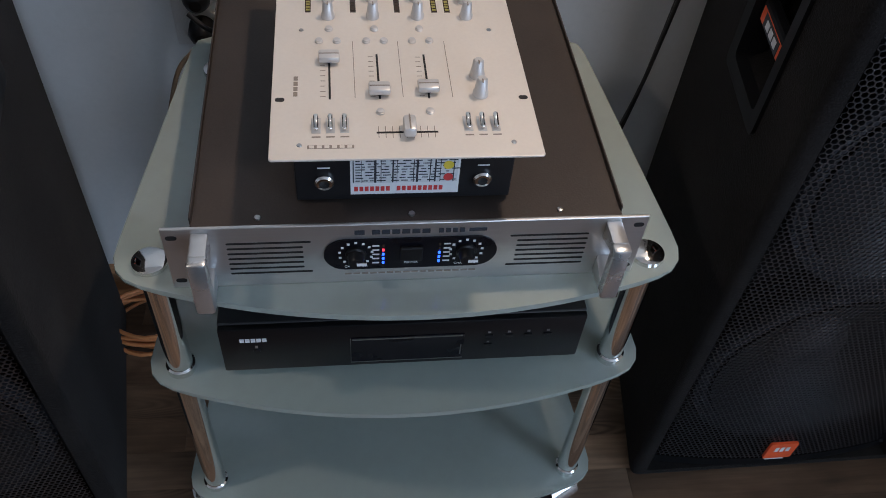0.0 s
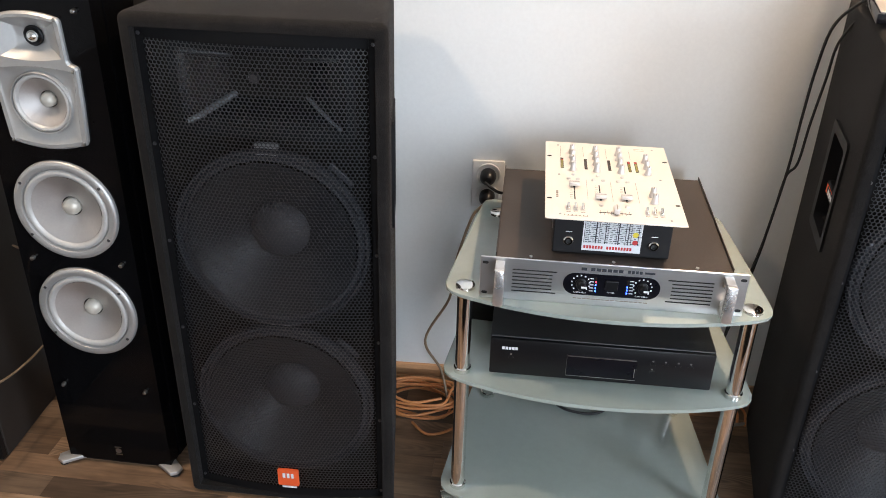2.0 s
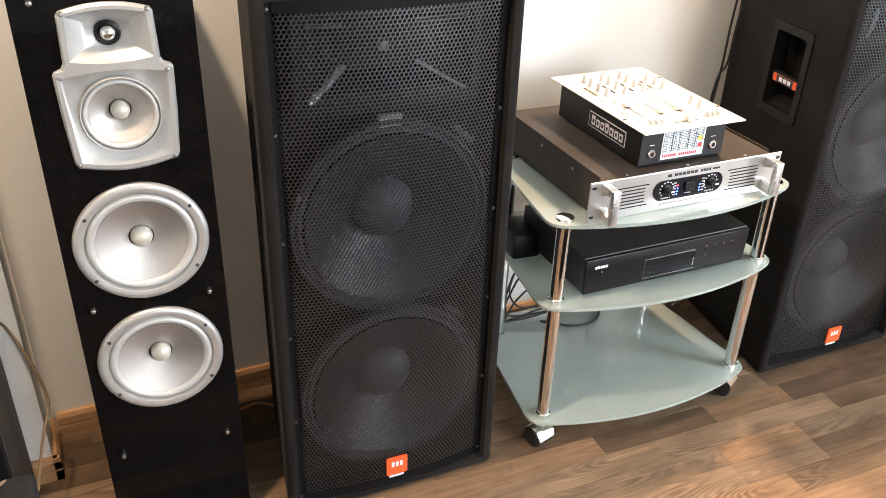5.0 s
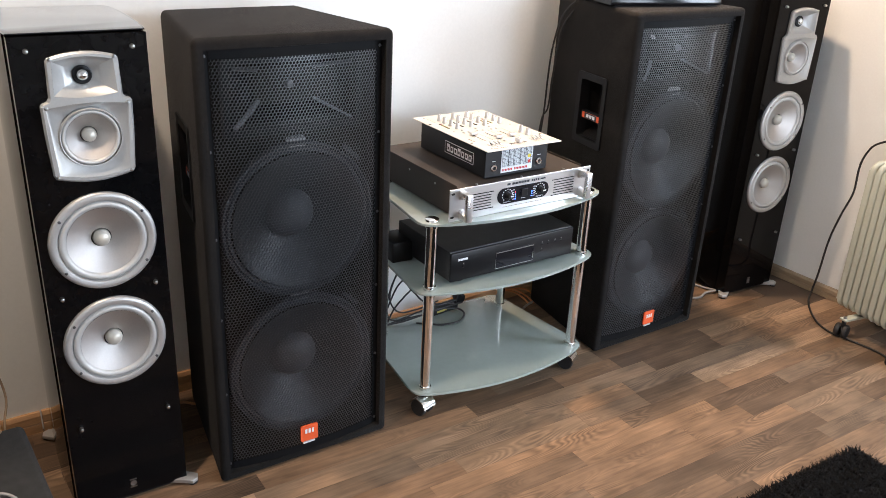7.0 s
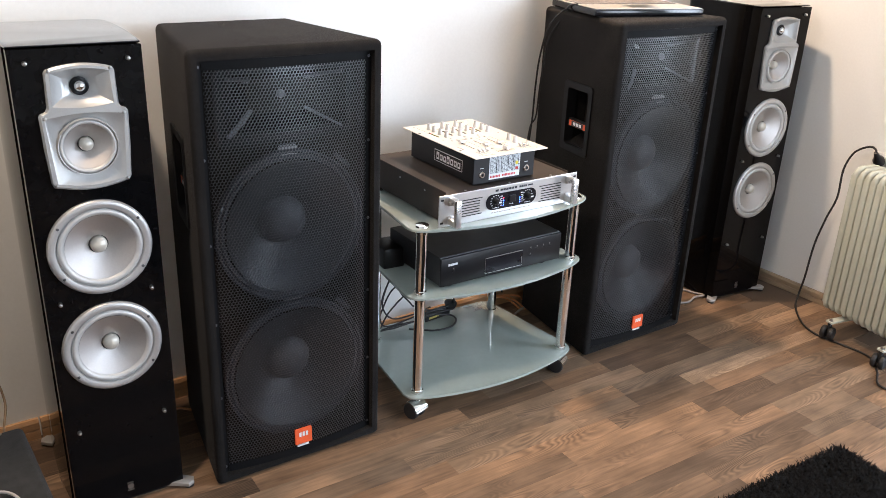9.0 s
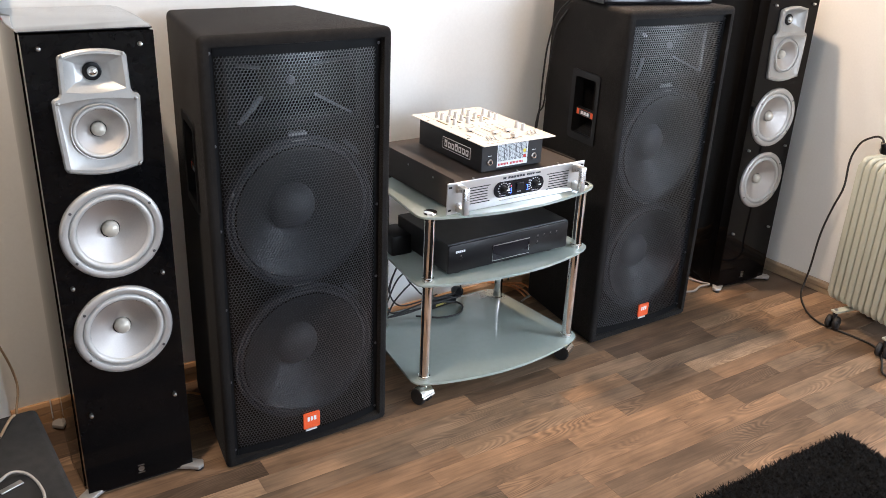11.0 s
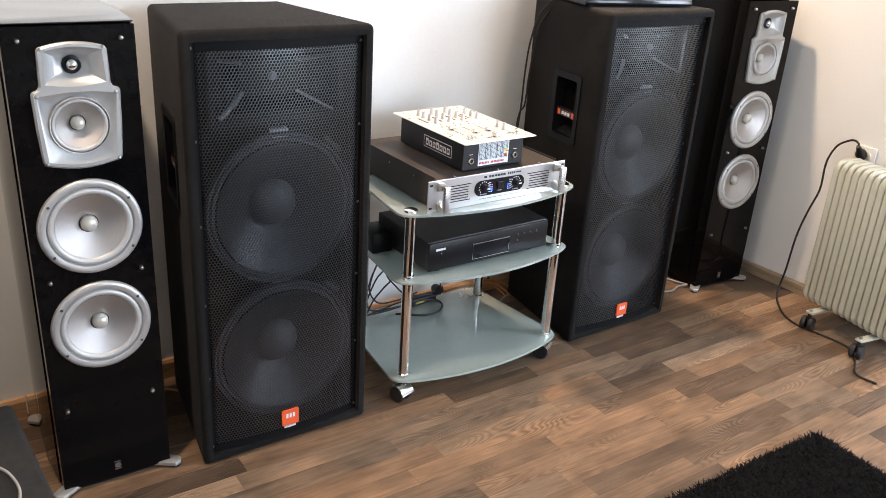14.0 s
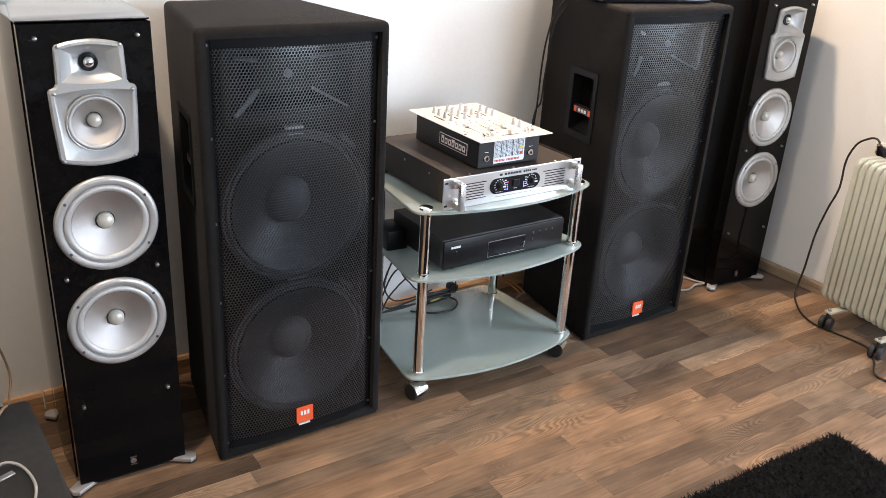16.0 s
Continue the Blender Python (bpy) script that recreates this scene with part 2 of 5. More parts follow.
WHITEPAPER = mat("white_sticker_paper", (0.78, 0.80, 0.82), 0.5, vary=0.03)
INK = mat("dark_ink", (0.03, 0.035, 0.045), 0.6)
PALEINK = mat("pale_blue_ink", (0.64, 0.67, 0.69), 0.6)
REDINK = mat("red_ink", (0.55, 0.05, 0.05), 0.6)
YELLOWINK = mat("yellow_ink", (0.75, 0.60, 0.05), 0.6)
DULLYELLOW = mat("faded_yellow_paper", (0.34, 0.28, 0.06), 0.6)
PRINT = mat("grey_print", (0.28, 0.24, 0.20), 0.6)
WHITEPRINT = mat("white_print", (0.75, 0.76, 0.78), 0.5)
ORANGE = mat("orange_badge", (0.80, 0.115, 0.03), 0.4, vary=0.06)
BLUELED = glow("blue_led", (0.05, 0.12, 1.0), 9.0)
REDLED = glow("red_led", (1.0, 0.04, 0.06), 6.0)
AMBERLED = mat("unlit_meter_amber", (0.30, 0.27, 0.05), 0.4)
METER = mat("dark_meter_window", (0.05, 0.035, 0.025), 0.2)
ORANGECABLE = mat("orange_cable_jacket", (0.62, 0.25, 0.085), 0.45, vary=0.15, scale=8)
BLACKCABLE = mat("black_cable_jacket", (0.014, 0.013, 0.013), 0.5, vary=0.15)
BROWNCABLE = mat("beige_brown_cable", (0.24, 0.165, 0.10), 0.5, vary=0.15)
GREYCABLE = mat("grey_cable_jacket", (0.30, 0.28, 0.26), 0.5, vary=0.1)
WHITEPLASTIC = mat("white_plastic", (0.74, 0.73, 0.70), 0.4, vary=0.03)
RADIATOR = mat("ivory_radiator_enamel", (0.52, 0.545, 0.475), 0.32, vary=0.06, scale=5, fine=90, coat=0.2)
DARKWOOD = mat("dark_brown_board", (0.026, 0.020, 0.016), 0.55, vary=0.25, scale=6, fine=80, stretch=(6, 6, 0.6))
RUGFIBRE = mat("black_shag_fibre", (0.0085, 0.0078, 0.0074), 0.95, vary=0.5, scale=40, fine=300, spec=0.12)
LAPTOP = mat("dark_laptop_plastic", (0.010, 0.010, 0.012), 0.14, vary=0.1)
KEYCAP = mat("grey_keycap", (0.16, 0.15, 0.145), 0.5, vary=0.1)
LAPTOPDECK = mat("silver_laptop_deck", (0.48, 0.46, 0.43), 0.35, metal=0.5, vary=0.05)

# ---- building helpers ----


def part(name, bm, material, parent=None, label="", smooth=False, angle=40):
    """Links a bmesh as one mesh object under a thing or a part."""
    me = bpy.data.meshes.new(name)
    bmesh.ops.recalc_face_normals(bm, faces=bm.faces)
    bm.to_mesh(me)
    bm.free()
    me.materials.append(material)
    if smooth:
        me.shade_smooth()
        me.set_sharp_from_angle(angle=radians(angle))
    ob = new(name, me)
    if parent:
        ob.parent = parent
    if label:
        ob["label"] = label
    return ob


def thing(name, m, label, category, group="", kind=""):
    ob = new(name)
    ob.empty_display_size = 0.05
    ob.matrix_world = m
    return tagged(ob, label, category, group, kind)


def box(bm, x0, x1, y0, y1, z0, z1, bevel=0.0, seg=2):
    made = bmesh.ops.create_cube(bm, size=1)["verts"]
    for v in made:
        v.co = Vector((x0 + (v.co.x + 0.5) * (x1 - x0), y0 + (v.co.y + 0.5) * (y1 - y0), z0 + (v.co.z + 0.5) * (z1 - z0)))
    if bevel:
        edges = list({e for v in made for e in v.link_edges})
        bmesh.ops.bevel(bm, geom=edges, offset=bevel, segments=seg, profile=0.5, affect="EDGES")
    return bm


def cube(*a, **k):
    return box(bmesh.new(), *a, **k)


def prism(bm, outline, lo, hi, axis="z", bevel=0.0, seg=2):
    """A flat outline pushed from lo to hi along an axis; outline is (x, y), or (x, z) for the y axis, or (y, z) for x."""
    put = {"z": lambda a, b, c: (a, b, c), "y": lambda a, b, c: (a, c, b), "x": lambda a, b, c: (c, a, b)}[axis]
    low = [bm.verts.new(put(a, b, lo)) for a, b in outline]
    high = [bm.verts.new(put(a, b, hi)) for a, b in outline]
    caps = [bm.faces.new(low[::-1]), bm.faces.new(high)]
    n = len(outline)
    for i in range(n):
        bm.faces.new((low[i], low[(i + 1) % n], high[(i + 1) % n], high[i]))
    if bevel:
        edges = list({e for f in caps for e in f.edges})
        bmesh.ops.bevel(bm, geom=edges, offset=bevel, segments=seg, profile=0.5, affect="EDGES")
    return bm


def rounded(w, h, r, seg=5, cx=0.0, cy=0.0):
    pts = []
    for sx, sy, a0 in ((1, 1, 0), (-1, 1, 90), (-1, -1, 180), (1, -1, 270)):
        for k in range(seg + 1):
            a = radians(a0 + 90 * k / seg)
            pts.append((cx + sx * (w / 2 - r) + r * math.cos(a), cy + sy * (h / 2 - r) + r * math.sin(a)))
    return pts


def lathe(bm, profile, m=Matrix(), seg=40):
    """Turns (radius, height) about the local z axis, then lays it by m."""
    rings = []
    for r, z in profile:
        if r < 1e-6:
            rings.append([bm.verts.new(m @ Vector((0, 0, z)))])
        else:
            rings.append([bm.verts.new(m @ Vector((r * math.cos(2 * math.pi * k / seg), r * math.sin(2 * math.pi * k / seg), z))) for k in range(seg)])
    for a, b in zip(rings, rings[1:]):
        for k in range(seg):
            q = (k + 1) % seg
            if len(a) == 1 and len(b) > 1:
                bm.faces.new((a[0], b[k], b[q]))
            elif len(b) == 1 and len(a) > 1:
                bm.faces.new((a[k], a[q], b[0]))
            elif len(a) > 1:
                bm.faces.new((a[k], a[q], b[q], b[k]))
    return bm


FACING = pose(0, 0, 0, 90)  # turns local z into -y


def facing(x, y, z):
    return Matrix.Translation((x, y, z)) @ FACING


def spline(points, steps=8):
    p = [Vector(q) for q in points]
    p = [2 * p[0] - p[1], *p, 2 * p[-1] - p[-2]]
    out = []
    for i in range(1, len(p) - 2):
        a, b, c, d = p[i - 1 : i + 3]
        for k in range(steps):
            t = k / steps
            out.append(0.5 * (2 * b + (c - a) * t + (2 * a - 5 * b + 4 * c - d) * t * t + (3 * b - a - 3 * c + d) * t**3))
    return out + [p[-2]]


def sweep(bm, points, radius, seg=8, steps=8):
    line = spline(points, steps)
    rings, side = [], None
    for i, p in enumerate(line):
        ahead = (line[min(i + 1, len(line) - 1)] - line[max(i - 1, 0)]).normalized()
        side = ahead.orthogonal() if side is None else (side - ahead * side.dot(ahead))
        side.normalize()
        up = ahead.cross(side)
        rings.append([bm.verts.new(p + radius * (math.cos(2 * math.pi * k / seg) * side + math.sin(2 * math.pi * k / seg) * up)) for k in range(seg)])
    for a, b in zip(rings, rings[1:]):
        for k in range(seg):
            bm.faces.new((a[k], a[(k + 1) % seg], b[(k + 1) % seg], b[k]))
    bm.faces.new(rings[0][::-1])
    bm.faces.new(rings[-1])
    return bm


def cable(name, points, radius, material, label, category="cable", group="", steps=8):
    ob = part(name, sweep(bmesh.new(), points, radius, steps=steps), material, smooth=True, angle=80)
    return tagged(ob, label, category, group)


def structure(name, bm, material, label):
    ob = part(name, bm, material)
    return tagged(ob, label, name.split("_")[0], kind="structure")


def lettering(text, size, m, material, parent, name="lettering", align="CENTER"):
    cu = bpy.data.curves.new(name, "FONT")
    cu.body, cu.size, cu.extrude, cu.align_x = text, size, 0.0002, align
    ob = new(name, cu)
    bpy.context.view_layer.update()
    me = bpy.data.meshes.new_from_object(ob)
    bpy.data.objects.remove(ob)
    me.materials.append(material)
    ob = new(name, me)
    ob.parent = parent
    ob.matrix_local = m
    return ob


# ---- the room ----
structure("wall_back", cube(LEFT - 0.12, RIGHT + 0.12, BACK, BACK + 0.12, 0, TOP), WALL, "white painted plaster wall with soft shadows")
structure("wall_left", cube(LEFT - 0.12, LEFT, FRONT, BACK, 0, TOP), WALL, "plain white painted plaster wall")
# the opening is made up, to let the front fill light through
bm = bmesh.new()
box(bm, LEFT - 0.12, 0.55, FRONT - 0.12, FRONT, 0, TOP)
box(bm, 1.75, ALCOVE + 0.12, FRONT - 0.12, FRONT, 0, TOP)
box(bm, 0.55, 1.75, FRONT - 0.12, FRONT, 0, 0.12)
box(bm, 0.55, 1.75, FRONT - 0.12, FRONT, 2.22, TOP)
structure("wall_front", bm, WALL, "plain white painted wall out of view, with an opening for a light")
structure("wall_right", cube(RIGHT, RIGHT + 0.12, TURN_Y, BACK, 0, TOP), WALL, "white painted plaster wall behind the oil radiator")
structure("wall_return", cube(RIGHT + 0.12, ALCOVE + 0.12, TURN_Y, TURN_Y + 0.12, 0, TOP), WALL, "plain white painted wall")
WY0, WY1, WZ0, WZ1 = -2.28, -1.12, 0.60, 2.40
bm = bmesh.new()
box(bm, ALCOVE, ALCOVE + 0.12, FRONT, WY0, 0, TOP)
box(bm, ALCOVE, ALCOVE + 0.12, WY1, TURN_Y, 0, TOP)
box(bm, ALCOVE, ALCOVE + 0.12, WY0, WY1, 0, WZ0)
box(bm, ALCOVE, ALCOVE + 0.12, WY0, WY1, WZ1, TOP)
structure("wall_window_side", bm, WALL, "plain white painted wall out of view, with an opening for a light")
structure("ceiling", cube(LEFT - 0.12, ALCOVE + 0.12, FRONT - 0.12, BACK + 0.12, TOP, TOP + 0.1), CEILING, "plain white painted ceiling")
structure("wall_pier", cube(-1.75, -1.195, 0.936, BACK - 0.002, 0, TOP), WALL, "white plastered pier standing out from the wall")

FLOOR = structure("floor", cube(LEFT - 0.12, ALCOVE + 0.12, FRONT - 0.12, BACK + 0.12, -0.1, -0.0035), SUBFLOOR, "grey-brown oak strip laminate floor with mixed tones")


def board(x0, x1, y0, y1, side, k=1.0):
    """A skirting board with a groove near the middle of its face; side is the axis it runs along."""
    prof = [(0, 0), (0.014, 0), (0.014, 0.026), (0.011, 0.0275), (0.011, 0.0295), (0.014, 0.031), (0.014, 0.050), (0.009, 0.060), (0, 0.060)]
    prof = [(d, z * k) for d, z in prof]
    bm = bmesh.new()
    if side == "x":
        prism(bm, [(y0 - d, z) for d, z in prof], x0, x1, "x")
    elif side == "y":
        prism(bm, [(x0 - d, z) for d, z in prof], y0, y1, "y")
    else:
        prism(bm, [(x0 + d, z) for d, z in prof], y0, y1, "y")
    return bm


structure("baseboard_back_a", board(-1.180, -1.085, BACK, 0, "x"), BASEWOOD, "short varnished pine skirting board with a groove")
structure("baseboard_back_b", board(-1.080, RIGHT - 0.02, BACK, 0, "x"), BASEWOOD, "varnished pine skirting board along the wall")
structure("baseboard_right", board(RIGHT, 0, TURN_Y, BACK - 0.016, "y", 0.75), GREYWOOD, "varnished pine skirting board along the wall")
structure("baseboard_pier_side", board(-1.195, 0, 0.922, BACK - 0.016, "-y"), BASEWOOD, "varnished pine skirting board on the pier")
structure("baseboard_pier_front", board(-1.75, -1.181, 0.936, 0, "x"), BASEWOOD, "varnished pine skirting board on the pier")


# ---- two-way floor speaker with a trapezoid carpeted cabinet ----
JW, JB, JD, JH = 0.468, 0.350, 0.41, 1.087
LIP, RECESS, HOLLOW = 0.024, 0.020, 0.085


def bow(x):
    """The sheet stands further out towards its middle."""
    return -0.021 * (1 - (x / (JW / 2 - LIP)) ** 2)


def grille_mesh(w, h, pitch, hole):
    """A steel sheet with staggered six-sided holes, each with its own rim going back through the sheet."""
    rows = int(h / (pitch * 0.866)) - 1
    cols = int(w / pitch) - 1
    ang = [radians(60 * k + 30) for k in range(6)]
    outer = np.array([[math.cos(a) * pitch / 1.732, math.sin(a) * pitch / 1.732] for a in ang])
    inner = np.array([[math.cos(a) * hole, math.sin(a) * hole] for a in ang])
    verts, faces = [], []
    for r in range(rows):
        for c in range(cols - (r % 2)):
            cx = (c - (cols - 1) / 2 + (0.5 if r % 2 else 0)) * pitch
            cz = (r - (rows - 1) / 2) * pitch * 0.866
            b = len(verts)
            for k in range(6):
                verts.append((cx + outer[k][0], bow(cx + outer[k][0]), cz + outer[k][1]))
            for k in range(6):
                verts.append((cx + inner[k][0], bow(cx + inner[k][0]), cz + inner[k][1]))
            for k in range(6):
                verts.append((cx + inner[k][0], bow(cx + inner[k][0]) + 0.0014, cz + inner[k][1]))
            for k in range(6):
                q = (k + 1) % 6
                faces.append((b + k, b + q, b + 6 + q, b + 6 + k))
                faces.append((b + 6 + k, b + 6 + q, b + 12 + q, b + 12 + k))
    me = bpy.data.meshes.new("perforated_sheet")
    me.from_pydata(verts, [], faces)
    me.materials.append(GRILLE)
    return me, cols * pitch, rows * pitch * 0.866


def pa_body():
    """Trapezoid cabinet: a front lip round a deep recess, and a hand hole in each side."""
    bm = bmesh.new()
    V = bm.verts.new
    u = [0.0, 0.115, 0.235, JD]
    v = [0.0, 0.675, 0.865, JH]
    for s in (-1, 1):
        def at(a, b, inn=0.0):
            half = JW / 2 + (JB - JW) / 2 * a / JD
            return (s * (half - inn), a, b)
        grid = [[V(at(a, b)) for b in v] for a in u]
        for i in range(3):
            for j in range(3):
                if (i, j) != (1, 1):
                    bm.faces.new((grid[i][j], grid[i + 1][j], grid[i + 1][j + 1], grid[i][j + 1]))
        rim = [grid[1][1], grid[2][1], grid[2][2], grid[1][2]]
        deep = [V(at(a, b, 0.075)) for a, b in ((u[1] + 0.01, v[1] + 0.03), (u[2] - 0.01, v[1] + 0.03), (u[2] - 0.01, v[2] - 0.01), (u[1] + 0.01, v[2] - 0.01))]
        for k in range(4):
            bm.faces.new((rim[k], rim[(k + 1) % 4], deep[(k + 1) % 4], deep[k]))
        bm.faces.new(deep)
    w, b2 = JW / 2, JB / 2
    # top, bottom, back
    def half_at(a):
        return w + (b2 - w) * a / JD

    for z in (0.0, JH):
        bm.faces.new([V((-half_at(a), a, z)) for a in reversed(u)] + [V((half_at(a), a, z)) for a in u])
    bm.faces.new([V((-b2, JD, b)) for b in reversed(v)] + [V((b2, JD, b)) for b in v])
    # front lip, recess and inner back
    o = [(-w, 0), (w, 0), (w, JH), (-w, JH)]
    i = [(-w + LIP, LIP), (w - LIP, LIP), (w - LIP, JH - LIP), (-w + LIP, JH - LIP)]
    ov, iv, dv = [V((x, 0, z)) for x, z in o], [V((x, 0, z)) for x, z in i], [V((x, HOLLOW, z)) for x, z in i]
    for k in range(4):
        q = (k + 1) % 4
        # the upright sides share the corners of the hand holes' rows
        between = {1: [V((w, 0, b)) for b in v[1:3]], 3: [V((-w, 0, b)) for b in reversed(v[1:3])]}.get(k, [])
        bm.faces.new([ov[k]] + between + [ov[q], iv[q], iv[k]])
        bm.faces.new((iv[k], iv[q], dv[q], dv[k]))
    bm.faces.new(dv)
    bmesh.ops.remove_doubles(bm, verts=bm.verts, dist=1e-5)
    bmesh.ops.recalc_face_normals(bm, faces=bm.faces)

    def outer(e):
        if len(e.link_faces) != 2 or e.calc_face_angle() < radians(25):
            return False
        for p in (e.verts[0].co, e.verts[1].co):
            half = JW / 2 + (JB - JW) / 2 * p.y / JD
            if not (p.z < 1e-4 or p.z > JH - 1e-4 or abs(abs(p.x) - half) < 1e-4):
                return False
            if abs(p.z - v[1]) < 1e-4 or abs(p.z - v[2]) < 1e-4:
                if 0.01 < p.y < JD - 0.01:
                    return False
        return True

    bmesh.ops.bevel(bm, geom=[e for e in bm.edges if outer(e)], offset=0.015, segments=4, profile=0.5, affect="EDGES")
    return bm


def tag_bars(parent, m, n, w, h, material, gap=0.35, name="lettering_bar"):
    """Plain bars in a row, in place of a mark."""
    step = w / n
    for k in range(n):
        x = -w / 2 + (k + 0.5) * step
        ob = part(name, cube(x - step * (1 - gap) / 2, x + step * (1 - gap) / 2, -0.0006, 0, -h / 2, h / 2), material, parent)
        ob.matrix_local = m


def pa_speaker(m, label):
    sp = thing("pa_speaker", m, label, "loudspeaker", "pair of large stage loudspeakers")
    part("cabinet", pa_body(), CARPET, sp, "charcoal carpet-covered cabinet", smooth=True, angle=35)
    me, gw, gh = grille_mesh(JW - 2 * LIP - 0.020, JH - 2 * LIP - 0.030, 0.0078, 0.0036)
    g = new("grille", me)
    g.parent = sp
    g.location = (0, RECESS, JH / 2)
    g["label"] = "black perforated steel grille"
    # border of the sheet
    bm = bmesh.new()
    W, H = JW / 2 - LIP - 0.0005, JH / 2 - LIP - 0.0005
    for x0, x1, z0, z1 in ((-W, -gw / 2 - 0.001, -H, H), (gw / 2 + 0.001, W, -H, H)):
        box(bm, x0, x1, RECESS - 0.001, RECESS + 0.003, JH / 2 + z0, JH / 2 + z1)
    for z0, z1 in ((gh / 2 - 0.002, H), (-H, -gh / 2 + 0.002)):
        xs = [-gw / 2 - 0.001 + (gw + 0.002) * k / 24 for k in range(25)]
        prism(bm, [(x, RECESS + bow(x) - 0.0006) for x in xs] + [(x, RECESS + bow(x) + 0.003) for x in reversed(xs)], JH / 2 + z0, JH / 2 + z1)
    part("grille_frame", bm, BAFFLE, sp)
    for sx in (-1, 1):
        for z in (0.042, 0.243, 0.444, 0.645, 0.846, 1.048):
            part("screw", lathe(bmesh.new(), [(0, 0.0032), (0.0028, 0.0028), (0.0036, 0)], facing(sx * (W - 0.006), RECESS - 0.001, z), 10), DARKSCREW, sp)
    # drivers behind the grille
    for z in (0.655, 0.270):
        wf = part("woofer", lathe(bmesh.new(), [(0.191, 0.0), (0.191, 0.010), (0.188, 0.016), (0.184, 0.016), (0.181, 0.008), (0.179, 0.006), (0.175, 0.012), (0.168, 0.012), (0.163, 0.004)], facing(0, HOLLOW - 0.050, z), 56), RING_DARK, sp, "black pressed-steel basket ring and rubber surround", smooth=True)
        part("cone", lathe(bmesh.new(), [(0.164, 0.006), (0.120, -0.020), (0.075, -0.046), (0.050, -0.060)], facing(0, HOLLOW - 0.001, z) @ Matrix.Translation((0, 0, 0.058)), 56), PAPER, wf, "ribbed dark grey paper cone", smooth=True)
        part("dust_cap", lathe(bmesh.new(), [(0.060, 0), (0.055, 0.012), (0.040, 0.024), (0.020, 0.031), (0, 0.033)], facing(0, HOLLOW - 0.006, z), 36), CAPMAT, wf, smooth=True)
        for a in range(0, 360, 45):
            x, zz = 0.186 * math.cos(radians(a + 22)), 0.186 * math.sin(radians(a + 22))
            part("bolt", lathe(bmesh.new(), [(0, 0.005), (0.004, 0.004), (0.005, 0)], facing(x, HOLLOW - 0.066, z + zz), 8), RING_DARK, wf)
        tab = part("basket_tab", cube(-0.028, 0.028, -0.003, 0.003, -0.006, 0.006, 0.002), RING_DARK, wf)
        tab.matrix_local = pose(0.138, RECESS + 0.012, z + 0.146, 0, 43, 0)
        part("clamp", cube(-0.022, 0.022, RECESS + 0.008, HOLLOW - 0.040, z + 0.170, z + 0.198, 0.004), CLAMP, wf)
    # rectangular horn: four flat walls with ridges running to the throat
    bm = bmesh.new()
    hz, ym, yt = 0.950, RECESS + 0.014, RECESS + 0.115
    mouth = [(-0.150, hz - 0.072), (0.150, hz - 0.072), (0.150, hz + 0.072), (-0.150, hz + 0.072)]
    throat = [(-0.020, hz + 0.004), (0.020, hz + 0.004), (0.020, hz + 0.034), (-0.020, hz + 0.034)]
    levels = []
    for k in range(9):
        f = 1 - k / 8
        levels.append([bm.verts.new((b[0] + (a[0] - b[0]) * f, ym + (yt - ym) * (1 - f) ** 1.25, b[1] + (a[1] - b[1]) * f)) for a, b in zip(mouth, throat)])
    for p, q in zip(levels, levels[1:]):
        for k in range(4):
            bm.faces.new((p[k], p[(k + 1) % 4], q[(k + 1) % 4], q[k]))
    bm.faces.new(levels[-1])
    horn = part("horn", bm, HORN, sp, "glossy black rectangular horn flare", smooth=True, angle=30)
    for sx in (-1, 1):
        # pale lower ridges, thicker on the left, stand in for reflected window light
        part("ridge", sweep(bmesh.new(), [(sx * 0.142, ym + 0.004, hz - 0.066), (sx * 0.085, ym + 0.040, hz - 0.034), (sx * 0.026, ym + 0.092, hz + 0.002)], 0.0070 if sx < 0 else 0.0040, steps=5), HORNGLINT, horn, "pale crease of the flare with its highlight painted in", smooth=True, angle=80)
        part("ridge", sweep(bmesh.new(), [(sx * 0.142, ym + 0.004, hz + 0.066), (sx * 0.085, ym + 0.040, hz + 0.053), (sx * 0.026, ym + 0.092, hz + 0.036)], 0.0055, steps=5), HORNRIM, horn, smooth=True, angle=80)
    part("lower_edge", sweep(bmesh.new(), [(-0.146, ym, hz - 0.0700), (0.0, ym - 0.001, hz - 0.0715), (0.146, ym, hz - 0.0700)], 0.0040, steps=5), HORNMATTE, horn, "rounded lower edge of the flare", smooth=True, angle=80)
    part("throat_nut", lathe(bmesh.new(), [(0, 0.010), (0.008, 0.009), (0.010, 0.004), (0.010, 0)], facing(-0.012, ym + 0.006, hz + 0.024), 14), DARKSCREW, horn)
    bm = bmesh.new()
    a, b = rounded(0.330, 0.172, 0.012, 3), rounded(0.302, 0.146, 0.012, 3)
    av = [bm.verts.new((x, RECESS + 0.012, 0.950 + z)) for x, z in a]
    bv = [bm.verts.new((x, RECESS + 0.012, 0.950 + z)) for x, z in b]
    cv = [bm.verts.new((x, RECESS + 0.030, 0.950 + z)) for x, z in a]
    for k in range(len(a)):
        q = (k + 1) % len(a)
        bm.faces.new((av[k], av[q], bv[q], bv[k]))
        bm.faces.new((av[k], av[q], cv[q], cv[k]))
    part("horn_flange", bm, HORNMATTE, horn, smooth=True)
    # badge
    badge = part("badge", prism(bmesh.new(), rounded(0.047, 0.046, 0.003, 3, 0, 0), RECESS - 0.027, RECESS - 0.0225, "y"), ORANGE, sp, "orange square maker's badge")
    badge.location = (0, 0, 0.078)
